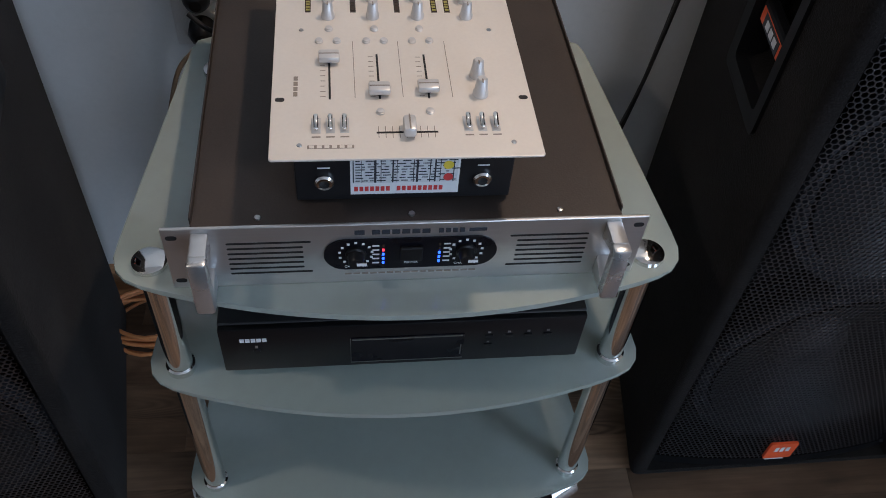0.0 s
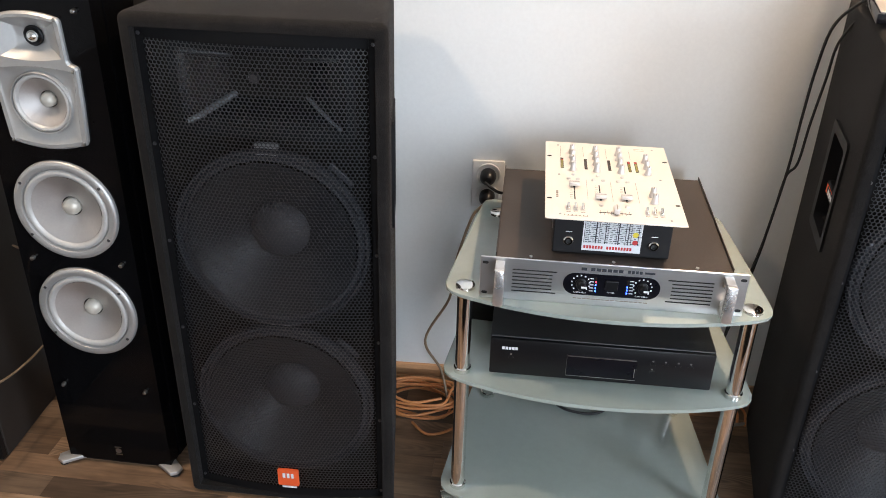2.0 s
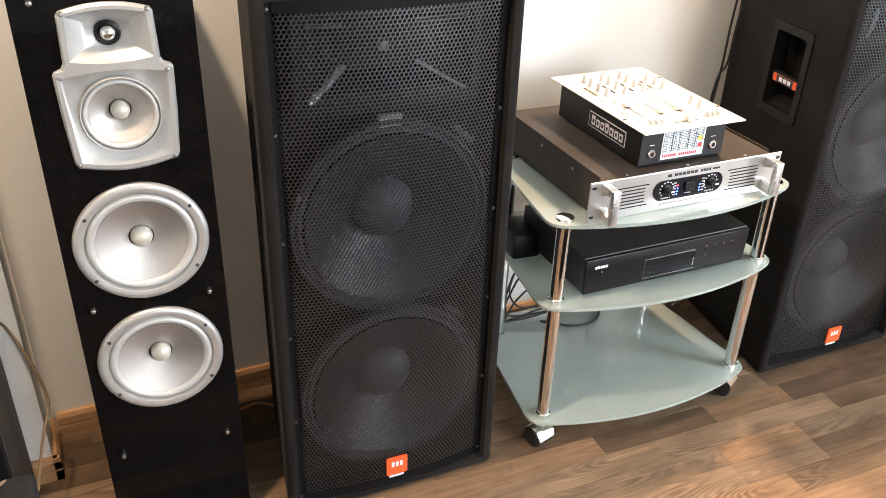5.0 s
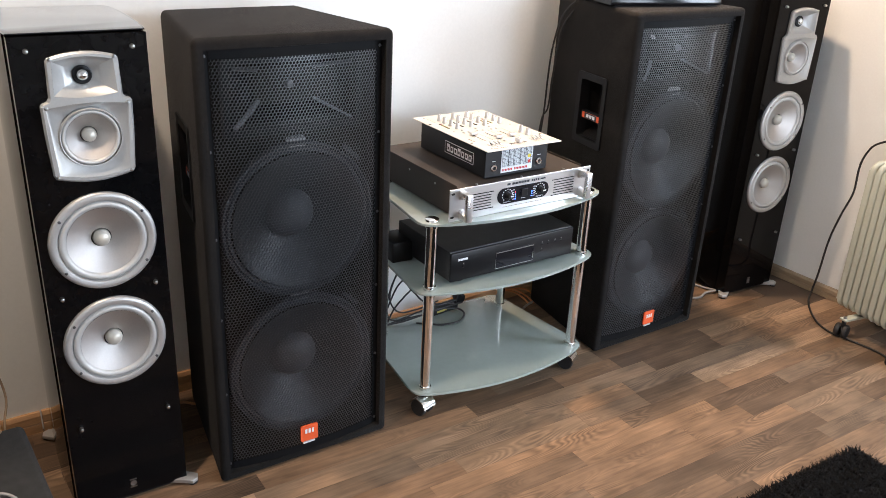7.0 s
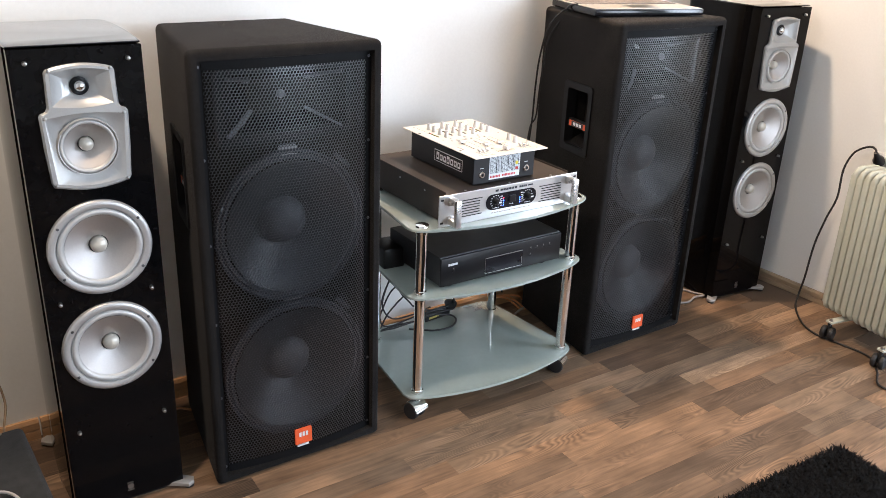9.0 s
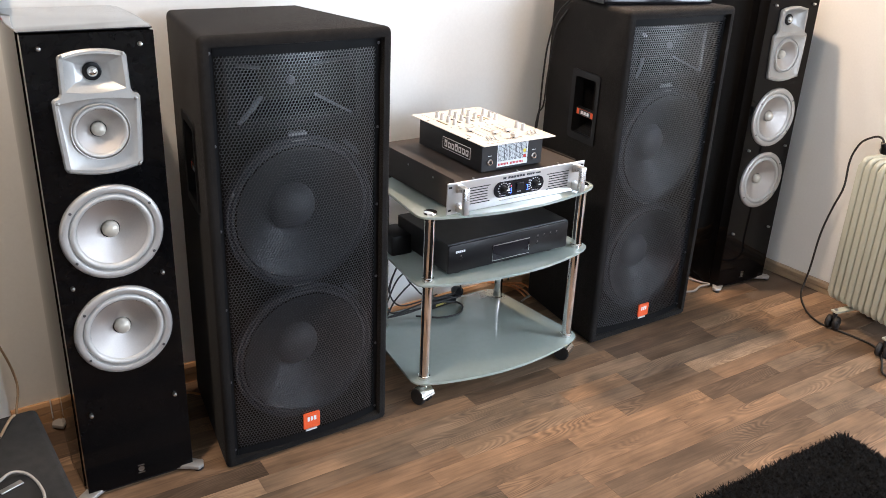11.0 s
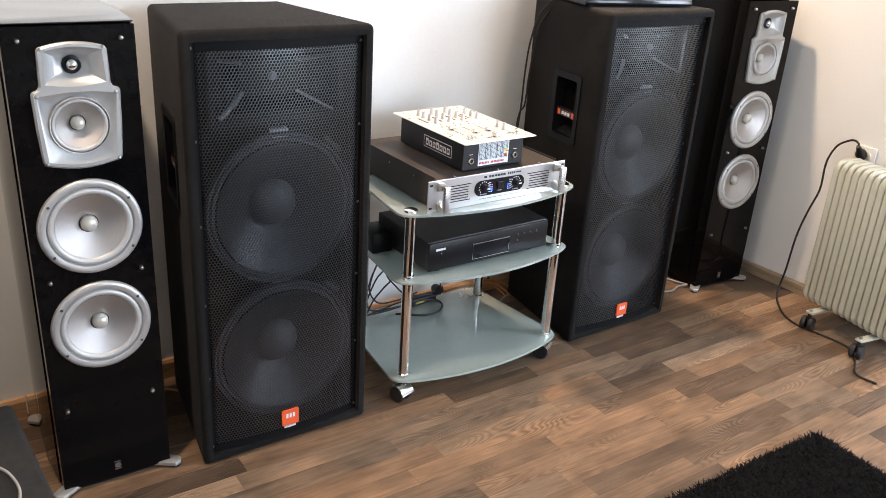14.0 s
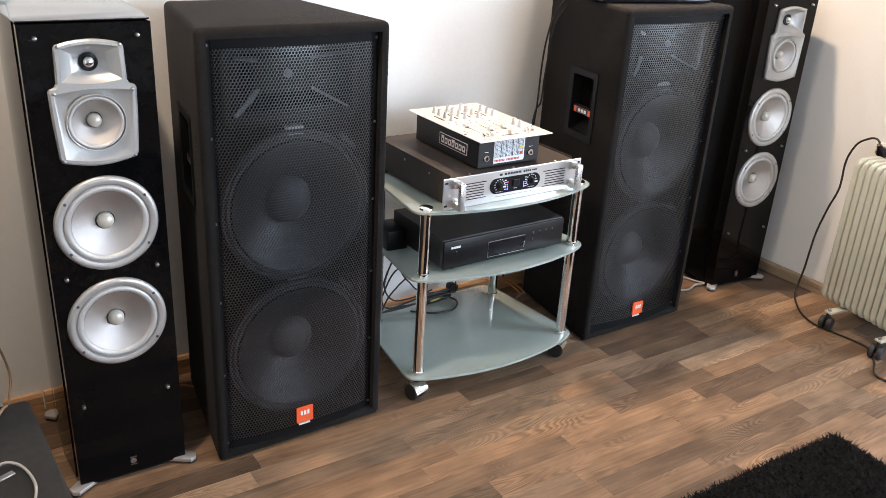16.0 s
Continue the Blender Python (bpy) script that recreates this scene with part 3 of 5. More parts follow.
    tag_bars(badge, Matrix.Translation((0, RECESS - 0.0272, 0.006)), 3, 0.028, 0.013, WHITEPRINT)
    part("model_strip", cube(-0.016, 0.016, RECESS - 0.0245, RECESS - 0.0215, 0.046, 0.051), WHITEPRINT, sp)
    # hand holes
    for s in (-1, 1):
        half = JW / 2 + (JB - JW) / 2 * 0.175 / JD
        tilt = math.degrees(math.atan2((JW - JB) / 2, JD))
        bm = bmesh.new()
        a, b = rounded(0.150, 0.222, 0.010, 3), rounded(0.110, 0.180, 0.008, 3)
        rows = [[bm.verts.new((y, d, z)) for y, z in pts] for pts, d in ((a, 0.0005), (a, 0.005), (b, 0.004), (b, -0.03))]
        for p, q in zip(rows, rows[1:]):
            for k in range(len(p)):
                bm.faces.new((p[k], p[(k + 1) % len(p)], q[(k + 1) % len(q)], q[k]))
        h = part("handle", bm, HANDHOLE, sp, "recessed black plastic hand hole", smooth=True)
        h.matrix_local = pose(s * half, 0.175, 0.770, 0, 0, 90 * -s + tilt * s) if s < 0 else pose(half, 0.175, 0.770, 0, 0, -90 + tilt)
        grip = part("grip", cube(-0.055, 0.055, -0.024, -0.006, -0.034, -0.008, 0.005), HANDHOLE, h)
        part("grip_tag", cube(-0.046, 0.046, -0.0062, -0.0050, -0.031, -0.013), ORANGE, h, "orange and white printed strip")
        part("grip_mark", cube(-0.030, 0.032, -0.0050, -0.0044, -0.0305, -0.0135), INK, h, "black printed field")
        for x in (-0.016, 0.0, 0.016):
            part("lettering_bar", cube(x - 0.006, x + 0.006, -0.0044, -0.0040, -0.027, -0.017), WHITEPRINT, h)
    return sp


left_pa = pa_speaker(pose(-0.531, 0.608, 0, 0, 0, -1.5), "tall charcoal carpeted stage loudspeaker with black steel grille and orange badge")
right_pa = copy_thing(left_pa, pose(0.735, 0.6015, 0, 0, 0, -1.3))
tagged(right_pa, "tall charcoal carpeted stage loudspeaker with a laptop on its top")


def lint(parent, seed, count=26):
    """Specks of pale fluff caught in the carpet of the top."""
    rnd = random.Random(seed)
    for k in range(count):
        y = rnd.uniform(0.03, JD - 0.03)
        half = JW / 2 + (JB - JW) / 2 * y / JD - 0.02
        r = rnd.uniform(0.0005, 0.0011)
        bm = bmesh.new()
        box(bm, -r * rnd.uniform(1, 2.5), r * rnd.uniform(1, 2.5), -r, r, 0, r * 0.7, r * 0.2, 1)
        fluff = part("lint_speck", bm, LINT, parent)
        fluff.matrix_local = pose(rnd.uniform(-half, half), y, JH - 0.0002, 0, 0, rnd.uniform(0, 180))


LINT = mat("pale_lint", (0.10, 0.078, 0.055), 0.9)
lint(left_pa, 3, 18)
lint(right_pa, 9, 8)


# ---- slim floor-standing hi-fi speaker ----
def pierced(outline, holes, y0, y1, chamfer=0.0, seg=48):
    """A panel facing -y with round holes through it; outline is (x, z), holes are (x, z, radius)."""
    bm = bmesh.new()
    cx, cz = sum(p[0] for p in outline) / len(outline), sum(p[1] for p in outline) / len(outline)

    def inset(x, z):
        d = math.hypot(x - cx, z - cz)
        return (x - chamfer * (x - cx) / d, z - chamfer * (z - cz) / d)

    loops = [[inset(x, z) for x, z in outline] if chamfer else list(outline)]
    loops += [list(h) for h in holes if len(h) != 3]
    loops += [[(x + r * math.cos(2 * math.pi * k / seg), z + r * math.sin(2 * math.pi * k / seg)) for k in range(seg)] for x, z, r in (h for h in holes if len(h) == 3)]
    edges = []
    fronts = []
    for pts in loops:
        vs = [bm.verts.new((x, y0, z)) for x, z in pts]
        fronts.append(vs)
        edges += [bm.edges.new((vs[k], vs[(k + 1) % len(vs)])) for k in range(len(vs))]
    bmesh.ops.triangle_fill(bm, edges=edges, use_beauty=True, use_dissolve=False, normal=(0, -1, 0))
    for n, vs in enumerate(fronts):
        rows = [vs]
        if n == 0 and chamfer:
            rows.append([bm.verts.new((x, y0 + chamfer, z)) for x, z in outline])
        rows.append([bm.verts.new((v.co.x, y1, v.co.z)) for v in rows[-1]])
        for a, b in zip(rows, rows[1:]):
            for k in range(len(a)):
                bm.faces.new((a[k], a[(k + 1) % len(a)], b[(k + 1) % len(b)], b[k]))
    return bm


def tower_speaker(m, label):
    sp = thing("tower_speaker", m, label, "loudspeaker", "pair of slim hi-fi floor speakers")
    W, D, Z0, Z1 = 0.125, 0.345, 0.010, 1.102
    side = [(W + 0.008 * math.sin(math.pi * k / 10 * 0.9), 0.004 + (D - 0.03) * k / 10) for k in range(11)]
    right = side + [(W - 0.006, D - 0.008), (W - 0.020, D)]
    outline = right + [(-x, y) for x, y in reversed(right)]
    inner = [(x, max(y, 0.040)) for x, y in outline]
    inner = [p for k, p in enumerate(inner) if p != inner[k - 1]]
    part("cabinet", prism(bmesh.new(), inner, Z0, Z1 - 0.004), GLOSS, sp, "glossy black lacquered cabinet", smooth=True)
    part("top_panel", prism(bmesh.new(), outline, Z1 - 0.0036, Z1, bevel=0.0015), GLOSSTOP, sp, "polished black top that mirrors the wall", smooth=True)
    frame_line = [(-W, Z0 + 0.002), (W, Z0 + 0.002), (W, Z1 - 0.006), (-W, Z1 - 0.006)]
    part("front_baffle", pierced(frame_line, [(0, 0.673, 0.086), (0, 0.434, 0.086), (0, 0.897, 0.0580), [(-0.056, 0.979), (0.056, 0.979), (0.052, 1.052), (-0.052, 1.052)]], -0.004, 0.0395), GLOSS, sp)
    # horn and midrange plate
    zt, zm, zb, step = 1.066, 0.897, 0.808, 0.973
    half = []
    for k in range(7):
        f = k / 6
        half.append((0.062 * f, zt - 0.010 * f * f))
    half += [(0.066, zt - 0.016), (0.068, step + 0.008), (0.072, step + 0.001), (0.082, step - 0.003), (0.085, step - 0.008), (0.083, 0.90), (0.078, zb + 0.018), (0.074, zb + 0.010)]
    half += [(0.074 * (1 - k / 6), zb + 0.010 - 0.012 * math.sin(math.pi / 2 * k / 6)) for k in range(1, 7)]
    outline = half + [(-x, z) for x, z in reversed(half[1:-1])]
    zc = 1.018
    upper = [(-0.0585 + 0.117 * k / 8, 0.984 - 0.006 * math.sin(math.pi * k / 8)) for k in range(9)] + [(0.0555 - 0.111 * k / 8, zt - 0.0165 + 0.0075 * math.sin(math.pi * k / 8)) for k in range(9)]
    lower = [(-0.067 + 0.134 * k / 8, zb + 0.0185 - 0.010 * math.sin(math.pi * k / 8)) for k in range(9)] + [(0.0765 - 0.153 * k / 8, step - 0.0125 + 0.007 * math.sin(math.pi * k / 8)) for k in range(9)]
    plate = part("tweeter_plate", pierced(outline, [lower, upper], -0.014, -0.0042, 0.004), SILVER, sp, "silver-grey horn and midrange plate", smooth=True, angle=22)

    def flare(mouth, cz, radius, y0, y1, power, name):
        """A hollow that runs from a four-cornered mouth down to a circle."""
        bm = bmesh.new()
        rows = []
        for k in range(7):
            f = k / 6
            ring = []
            for x, z in mouth:
                a = math.atan2(z - cz, x)
                ring.append(bm.verts.new((x + (radius * math.cos(a) - x) * f, y0 + (y1 - y0) * f**power, z + (cz + radius * math.sin(a) - z) * f)))
            rows.append(ring)
        for p, q in zip(rows, rows[1:]):
            for k in range(len(p)):
                bm.faces.new((p[k], p[(k + 1) % len(p)], q[(k + 1) % len(q)], q[k]))
        return part(name, bm, SILVER, plate, smooth=True, angle=32)

    flare(upper, zc, 0.0175, -0.0142, 0.012, 0.8, "horn")
    flare(lower, zm, 0.0590, -0.0142, -0.0045, 0.75, "midrange_hollow")
    tw = part("tweeter", lathe(bmesh.new(), [(0.0185, 0.0), (0.0185, 0.004), (0.0165, 0.005), (0.013, 0.003), (0, 0.002)], facing(0, 0.0118, zc), 28), BLACKPLASTIC, plate, "black tweeter ring with a chrome dome", smooth=True)
    tw2 = part("tweeter_dome", lathe(bmesh.new(), [(0.0115, 0.004), (0.011, 0.009), (0.008, 0.013), (0.004, 0.015), (0, 0.0155)], facing(0, 0.0118, zc), 28), CHROME, plate, "chrome tweeter dome", smooth=True)

    def driver(name, z, R, r_in, r_cone, r_cap, y, parent):
        d = part(name, lathe(bmesh.new(), [(R, 0), (R * 0.995, 0.004), (R * 0.975, 0.0072), (R * 0.945, 0.0088), ((R + r_in) / 2, 0.0092), (r_in * 1.035, 0.0075), (r_in * 1.018, 0.0035), (r_in, 0.0015), (r_in * 0.995, 0.0015)], facing(0, y, z), 64), RING, parent, "brushed aluminium ring", smooth=True, angle=50)
        part("surround", lathe(bmesh.new(), [(r_in, 0.002), (r_in * 0.97, 0.0065), (r_in * 0.92, 0.008), (r_cone * 1.04, 0.0055), (r_cone, 0.001)], facing(0, y, z), 64), SURROUND, d, "pale grey rubber surround", smooth=True, angle=70)
        part("cone", lathe(bmesh.new(), [(r_cone, 0.002), (r_cone * 0.7, -0.009), (r_cap * 1.13, -0.021)], facing(0, y, z), 64), CONE, d, "silver aluminium cone", smooth=True, angle=70)
        part("cone_gap", lathe(bmesh.new(), [(r_cap * 1.13, -0.021), (r_cap * 1.08, -0.026), (r_cap * 1.0, -0.026)], facing(0, y, z), 40), RUBBER, d)
        part("dust_cap", lathe(bmesh.new(), [(r_cap, -0.027), (r_cap, -0.018), (r_cap * 0.9, -0.011), (r_cap * 0.6, -0.006), (0, -0.0035)], facing(0, y, z), 32), PEARL, d, "pearl-coloured dust cap", smooth=True, angle=60)
        return d

    mid = driver("midrange", zm, 0.0600, 0.0565, 0.0465, 0.0145, -0.0055, plate)
    for z in (0.673, 0.434):
        wf = driver("woofer", z, 0.108, 0.088, 0.073, 0.018, -0.004, sp)
        for a in (35, 145, 215, 325):
            part("screw", lathe(bmesh.new(), [(0, 0.003), (0.003, 0.0025), (0.0038, 0)], facing(0.099 * math.cos(radians(a)), -0.0115, z + 0.099 * math.sin(radians(a))), 10), DARKSCREW, wf)
    for x, z in ((0.058, 1.054), (0.075, 0.962), (0.070, 0.822)):
        for s in (-1, 1):
            part("screw", lathe(bmesh.new(), [(0, 0.003), (0.003, 0.0025), (0.004, 0)], facing(s * x, -0.0140, z), 10), SCREW, plate)
    for x, z in ((0.0957, 1.070), (0.0957, 0.558), (0.0957, 0.232)):
        for s in (-1, 1):
            part("grille_peg", lathe(bmesh.new(), [(0, 0.011), (0.004, 0.009), (0.0048, 0.004), (0.0048, 0)], facing(s * x, -0.0042, z), 12), SCREW, sp, "small steel grille peg", smooth=True)
    mark = part("badge", lathe(bmesh.new(), [(0.0075, 0.0006), (0.0075, 0.0016), (0.0055, 0.0016), (0.0055, 0.0006), (0.003, 0.0006), (0.003, 0.0016), (0, 0.0016)], facing(0, -0.0042, 0.045), 24), SCREW, sp, "small silver maker's badge")
    for z in (0.0345, 0.0555):
        part("badge_bar", cube(-0.008, 0.008, -0.0058, -0.0043, z - 0.0012, z + 0.0012), SCREW, mark)
    for sx in (-1, 1):
        for y, lean in ((0.035, 1), (D - 0.05, -1)):
            f = prism(bmesh.new(), [(0, -0.022), (0.085, -0.016), (0.092, 0.0), (0.085, 0.016), (0, 0.022)], 0.006, 0.017, bevel=0.003)
            foot = part("outrigger_foot", f, RING, sp, "silver cast outrigger foot", smooth=True)
            foot.matrix_local = pose(sx * 0.075, y, 0, 0, 0, (-38 * lean) if sx > 0 else 180 + 38 * lean)
            tip = part("foot_pad", lathe(bmesh.new(), [(0, 0), (0.012, 0), (0.012, 0.0062), (0, 0.0062)], Matrix.Translation((0.078, 0, 0)), 16), RUBBER, foot)
    part("plinth", cube(-W + 0.004, W - 0.004, 0.002, D - 0.01, 0.004, Z0 - 0.0002), BLACKPLASTIC, sp)
    return sp


left_tower = tower_speaker(pose(-0.957, 0.683, 0, 0, 0, -2.5), "slim glossy black floor speaker with bare silver drivers")
right_tower = copy_thing(left_tower, pose(1.364, 0.658, 0, 0, 0, -5.8))
tagged(right_tower, "slim glossy black floor speaker standing in the room corner")


# ---- glass hi-fi rack ----
RX, RYAW = 0.110, -2.6
RACK = Matrix.Translation((RX, 0.594, 0)) @ pose(0, 0, 0, 0, 0, RYAW)
rack = thing("glass_rack", RACK, "three-tier frosted glass hi-fi rack with chrome poles on castors", "rack")
TIERS = (0.074, 0.388, 0.587)


def shelf_outline():
    pts = []
    hw, hb, yb = 0.307, 0.268, 0.425
    right = []
    for k in range(13):  # bowed front, middle to corner
        a = k / 12
        right.append((a * 0.275, -0.056 + 0.046 * a * a))
    right += [(0.292, -0.001), (0.303, 0.012), (0.3075, 0.030), (0.305, 0.055)]
    right += [(0.305 - (0.305 - hb) * k / 4, 0.055 + (yb - 0.085) * k / 4) for k in range(1, 5)]
    right += [(hb - 0.006, yb - 0.012), (hb - 0.030, yb)]
    return right + [(-x, y) for x, y in reversed(right[1:])]


for z in TIERS:
    part("shelf", prism(bmesh.new(), shelf_outline(), z - 0.008, z, bevel=0.002), GLASS, rack, "frosted green glass shelf with a bowed front", smooth=True, angle=30)
POLES = [(-0.268, 0.020), (0.268, 0.020), (-0.228, 0.345), (0.228, 0.345)]
for x, y in POLES:
    for lo, hi in zip(TIERS, TIERS[1:]):
        lo2, hi2 = lo + 0.0003, hi - 0.0083
        part("pole", lathe(bmesh.new(), [(0, lo2), (0.0175, lo2), (0.0175, lo2 + 0.010), (0.0152, lo2 + 0.012), (0.0152, hi2 - 0.012), (0.0175, hi2 - 0.010), (0.0175, hi2), (0, hi2)], Matrix.Translation((x, y, 0)), 28), CHROME, rack, "chrome-plated tube", smooth=True)
    part("cap", lathe(bmesh.new(), [(0, 0.595), (0.013, 0.5945), (0.0185, 0.592), (0.0195, 0.5873), (0, 0.5873)], Matrix.Translation((x, y, 0)), 28), CHROME, rack, "round chrome cap", smooth=True)
    s = 1 if x > 0 else -1
    cs = part("castor", lathe(bmesh.new(), [(0, 0.0658), (0.016, 0.0658), (0.016, 0.058), (0.007, 0.056), (0.007, 0.050), (0, 0.050)], Matrix.Translation((x, y, 0)), 20), CHROME, rack, "chrome twin-wheel castor", smooth=True)
    turn = Matrix.Translation((x - 0.012, y - 0.008, 0.0249)) @ pose(0, 0, 0, 0, 90, 24 + 6 * s)
    for o in (-0.014, 0.014):
        part("wheel", lathe(bmesh.new(), [(0, o - 0.008), (0.022, o - 0.008), (0.0248, o - 0.005), (0.0248, o + 0.005), (0.022, o + 0.008), (0, o + 0.008)], turn, 24), RUBBER, cs, smooth=True)
    bm = bmesh.new()
    n = 10
    for a in range(n):
        a0, a1 = radians(10 + 160 * a / n), radians(10 + 160 * (a + 1) / n)
        q = [turn @ Vector((-0.029 * math.sin(b), 0.029 * math.cos(b), w)) for b in (a0, a1) for w in (-0.024, 0.024)]
        vv = [bm.verts.new(p) for p in q]
        bm.faces.new((vv[0], vv[1], vv[3], vv[2]))
    bmesh.ops.remove_doubles(bm, verts=bm.verts, dist=1e-5)
    bmesh.ops.solidify(bm, geom=bm.faces[:], thickness=0.002)
    part("hood", bm, CHROME, cs, smooth=True)


# ---- power amplifier ----
def amplifier(m):
    amp = thing("power_amplifier", m, "silver-fronted rack power amplifier with blue level lights", "amplifier")
    hw, H = 0.2413, 0.088
    part("case", cube(-0.2135, 0.2135, 0.003, 0.415, 0.004, H - 0.001, 0.0015), AMPCASE, amp, "dark brown steel case")
    for s in (-1, 1):
        part("case_flange", cube(min(s * 0.2128, s * 0.2146), max(s * 0.2128, s * 0.2146), 0.010, 0.420, 0.006, H + 0.0045, 0.0006), AMPCASE, amp, "folded steel edge")
    panel = part("front_panel", cube(-hw, hw, -0.001, 0.0028, 0, H, 0.0012), AMPFRONT, amp, "brushed silver front panel with bevelled edges")
    for x in (-0.232, 0.232):
        for z in (0.012, 0.076):
            part("rack_slot", prism(bmesh.new(), rounded(0.011, 0.006, 0.003, 4, x, z), -0.0013, -0.0006, "y"), SLOT, panel)
    for s in (-1, 1):
        x = s * 0.205
        hd = part("handle", cube(x - 0.0095, x + 0.0095, -0.042, -0.028, 0.006, 0.082, 0.0035), HANDLE, amp, "cast aluminium carrying handle", smooth=True)
        for z0, z1 in ((0.006, 0.020), (0.068, 0.082)):
            bm = prism(bmesh.new(), [(-0.030, z0), (-0.030, z1), (-0.0012, z1 + (0.0 if z0 > 0.05 else 0.010)), (-0.0012, z0 - (0.010 if z0 > 0.05 else 0.0))], x - 0.0085, x + 0.0085, "x", bevel=0.002)
            part("handle_arm", bm, HANDLE, hd, smooth=True)
    oval = part("control_window", prism(bmesh.new(), rounded(0.176, 0.045, 0.0224, 10, 0.0, 0.045), -0.0030, -0.0012, "y", bevel=0.0008), DISPLAY, amp, "oval black control window")
    for k in range(7):
        z = 0.020 + 0.0075 * k
        inn = 0.100 if k in (0, 6) else 0.108
        for s in (-1, 1):
            a, b = s * inn, s * 0.182
            part("vent_slot", prism(bmesh.new(), rounded(abs(b - a), 0.0026, 0.0012, 3, (a + b) / 2, z), -0.0013, -0.0007, "y"), SLOT, panel)
    # row above the window and line below it: plain bars
    for x, w in ((-0.052, 0.010), (-0.036, 0.008), (-0.026, 0.008), (-0.016, 0.008), (-0.006, 0.008), (0.004, 0.008), (0.014, 0.008), (0.029, 0.005), (0.036, 0.005), (0.043, 0.005), (0.050, 0.005), (0.066, 0.018)):
        part("lettering_bar", cube(x - w / 2, x + w / 2, -0.0016, -0.0009, 0.0735 if w < 0.015 else 0.0745, 0.0795 if w < 0.015 else 0.0785), INK, panel)
    for k in range(16):
        x = -0.064 + 0.0086 * k
        part("lettering_bar", cube(x - 0.0034, x + 0.0034, -0.0016, -0.0009, 0.0128, 0.0146), PRINT, panel)
    for s in (-1, 1):
        x = s * 0.056
        kn = part("knob", lathe(bmesh.new(), [(0.0105, 0), (0.0105, 0.003), (0.0085, 0.004), (0.0078, 0.013), (0.0068, 0.0145), (0, 0.0145)], facing(x, -0.003, 0.047), 28), BLACKPLASTIC, amp, "black level knob with a white pointer", smooth=True)
        part("pointer", cube(x + 0.0005, x + 0.0105, -0.0183, -0.0176, 0.0452, 0.0488), WHITEPRINT, kn)
        for k in range(11):
            a = radians(225 - 27 * k)
            part("dial_mark", cube(x + 0.0165 * math.cos(a) - 0.0014, x + 0.0165 * math.cos(a) + 0.0014, -0.0036, -0.0031, 0.047 + 0.0165 * math.sin(a) - 0.0014, 0.047 + 0.0165 * math.sin(a) + 0.0014), WHITEPRINT, oval)
        lettering("CHANNEL A" if s < 0 else "CHANNEL B", 0.0042, facing(x, -0.0031, 0.0262), WHITEPRINT, oval)
        xl = s * 0.0285
        for k in range(5):
            z = 0.0325 + 0.0065 * k
            led = REDLED if (k >= 3 and s < 0 and k == 3) else (BLUELED if k < 3 else METER)
            part("level_light", cube(xl - 0.0013, xl + 0.0013, -0.0040, -0.0031, z - 0.0018, z + 0.0018, 0.0004), led, oval)
            part("lettering_bar", cube(xl + s * 0.0075 - 0.0035, xl + s * 0.0075 + 0.0035, -0.0036, -0.0031, z - 0.0009, z + 0.0009), WHITEPRINT, oval)
    sw = part("power_switch", cube(-0.0115, 0.0115, -0.0075, -0.003, 0.0375, 0.0575, 0.0015), BLACKPLASTIC, amp, "black rocker power switch")
    lettering("POWER", 0.0040, facing(0.0, -0.0031, 0.0300), WHITEPRINT, oval)
    for x in (-0.15, 0.0, 0.15):
        part("screw", lathe(bmesh.new(), [(0, 0.0025), (0.003, 0.002), (0.0035, 0)], Matrix.Translation((x, 0.012, H - 0.001)), 10), SCREW, amp)
    for y in (0.11, 0.24):
        for s in (-1, 1):
            part("screw", lathe(bmesh.new(), [(0, 0.0025), (0.003, 0.002), (0.0035, 0)], pose(s * 0.2135, y, 0.07, 0, 90 * s, 0), 10), SCREW, amp)
    for x in (-0.17, 0.17):
        for y in (0.05, 0.36):
            part("foot", lathe(bmesh.new(), [(0, 0), (0.012, 0), (0.012, 0.0038), (0, 0.0038)], Matrix.Translation((x, y, 0)), 16), RUBBER, amp)
    return amp


AMPM = pose(0.112, 0.586, 0.5873, 0, 0, -1.35)
amplifier(AMPM)


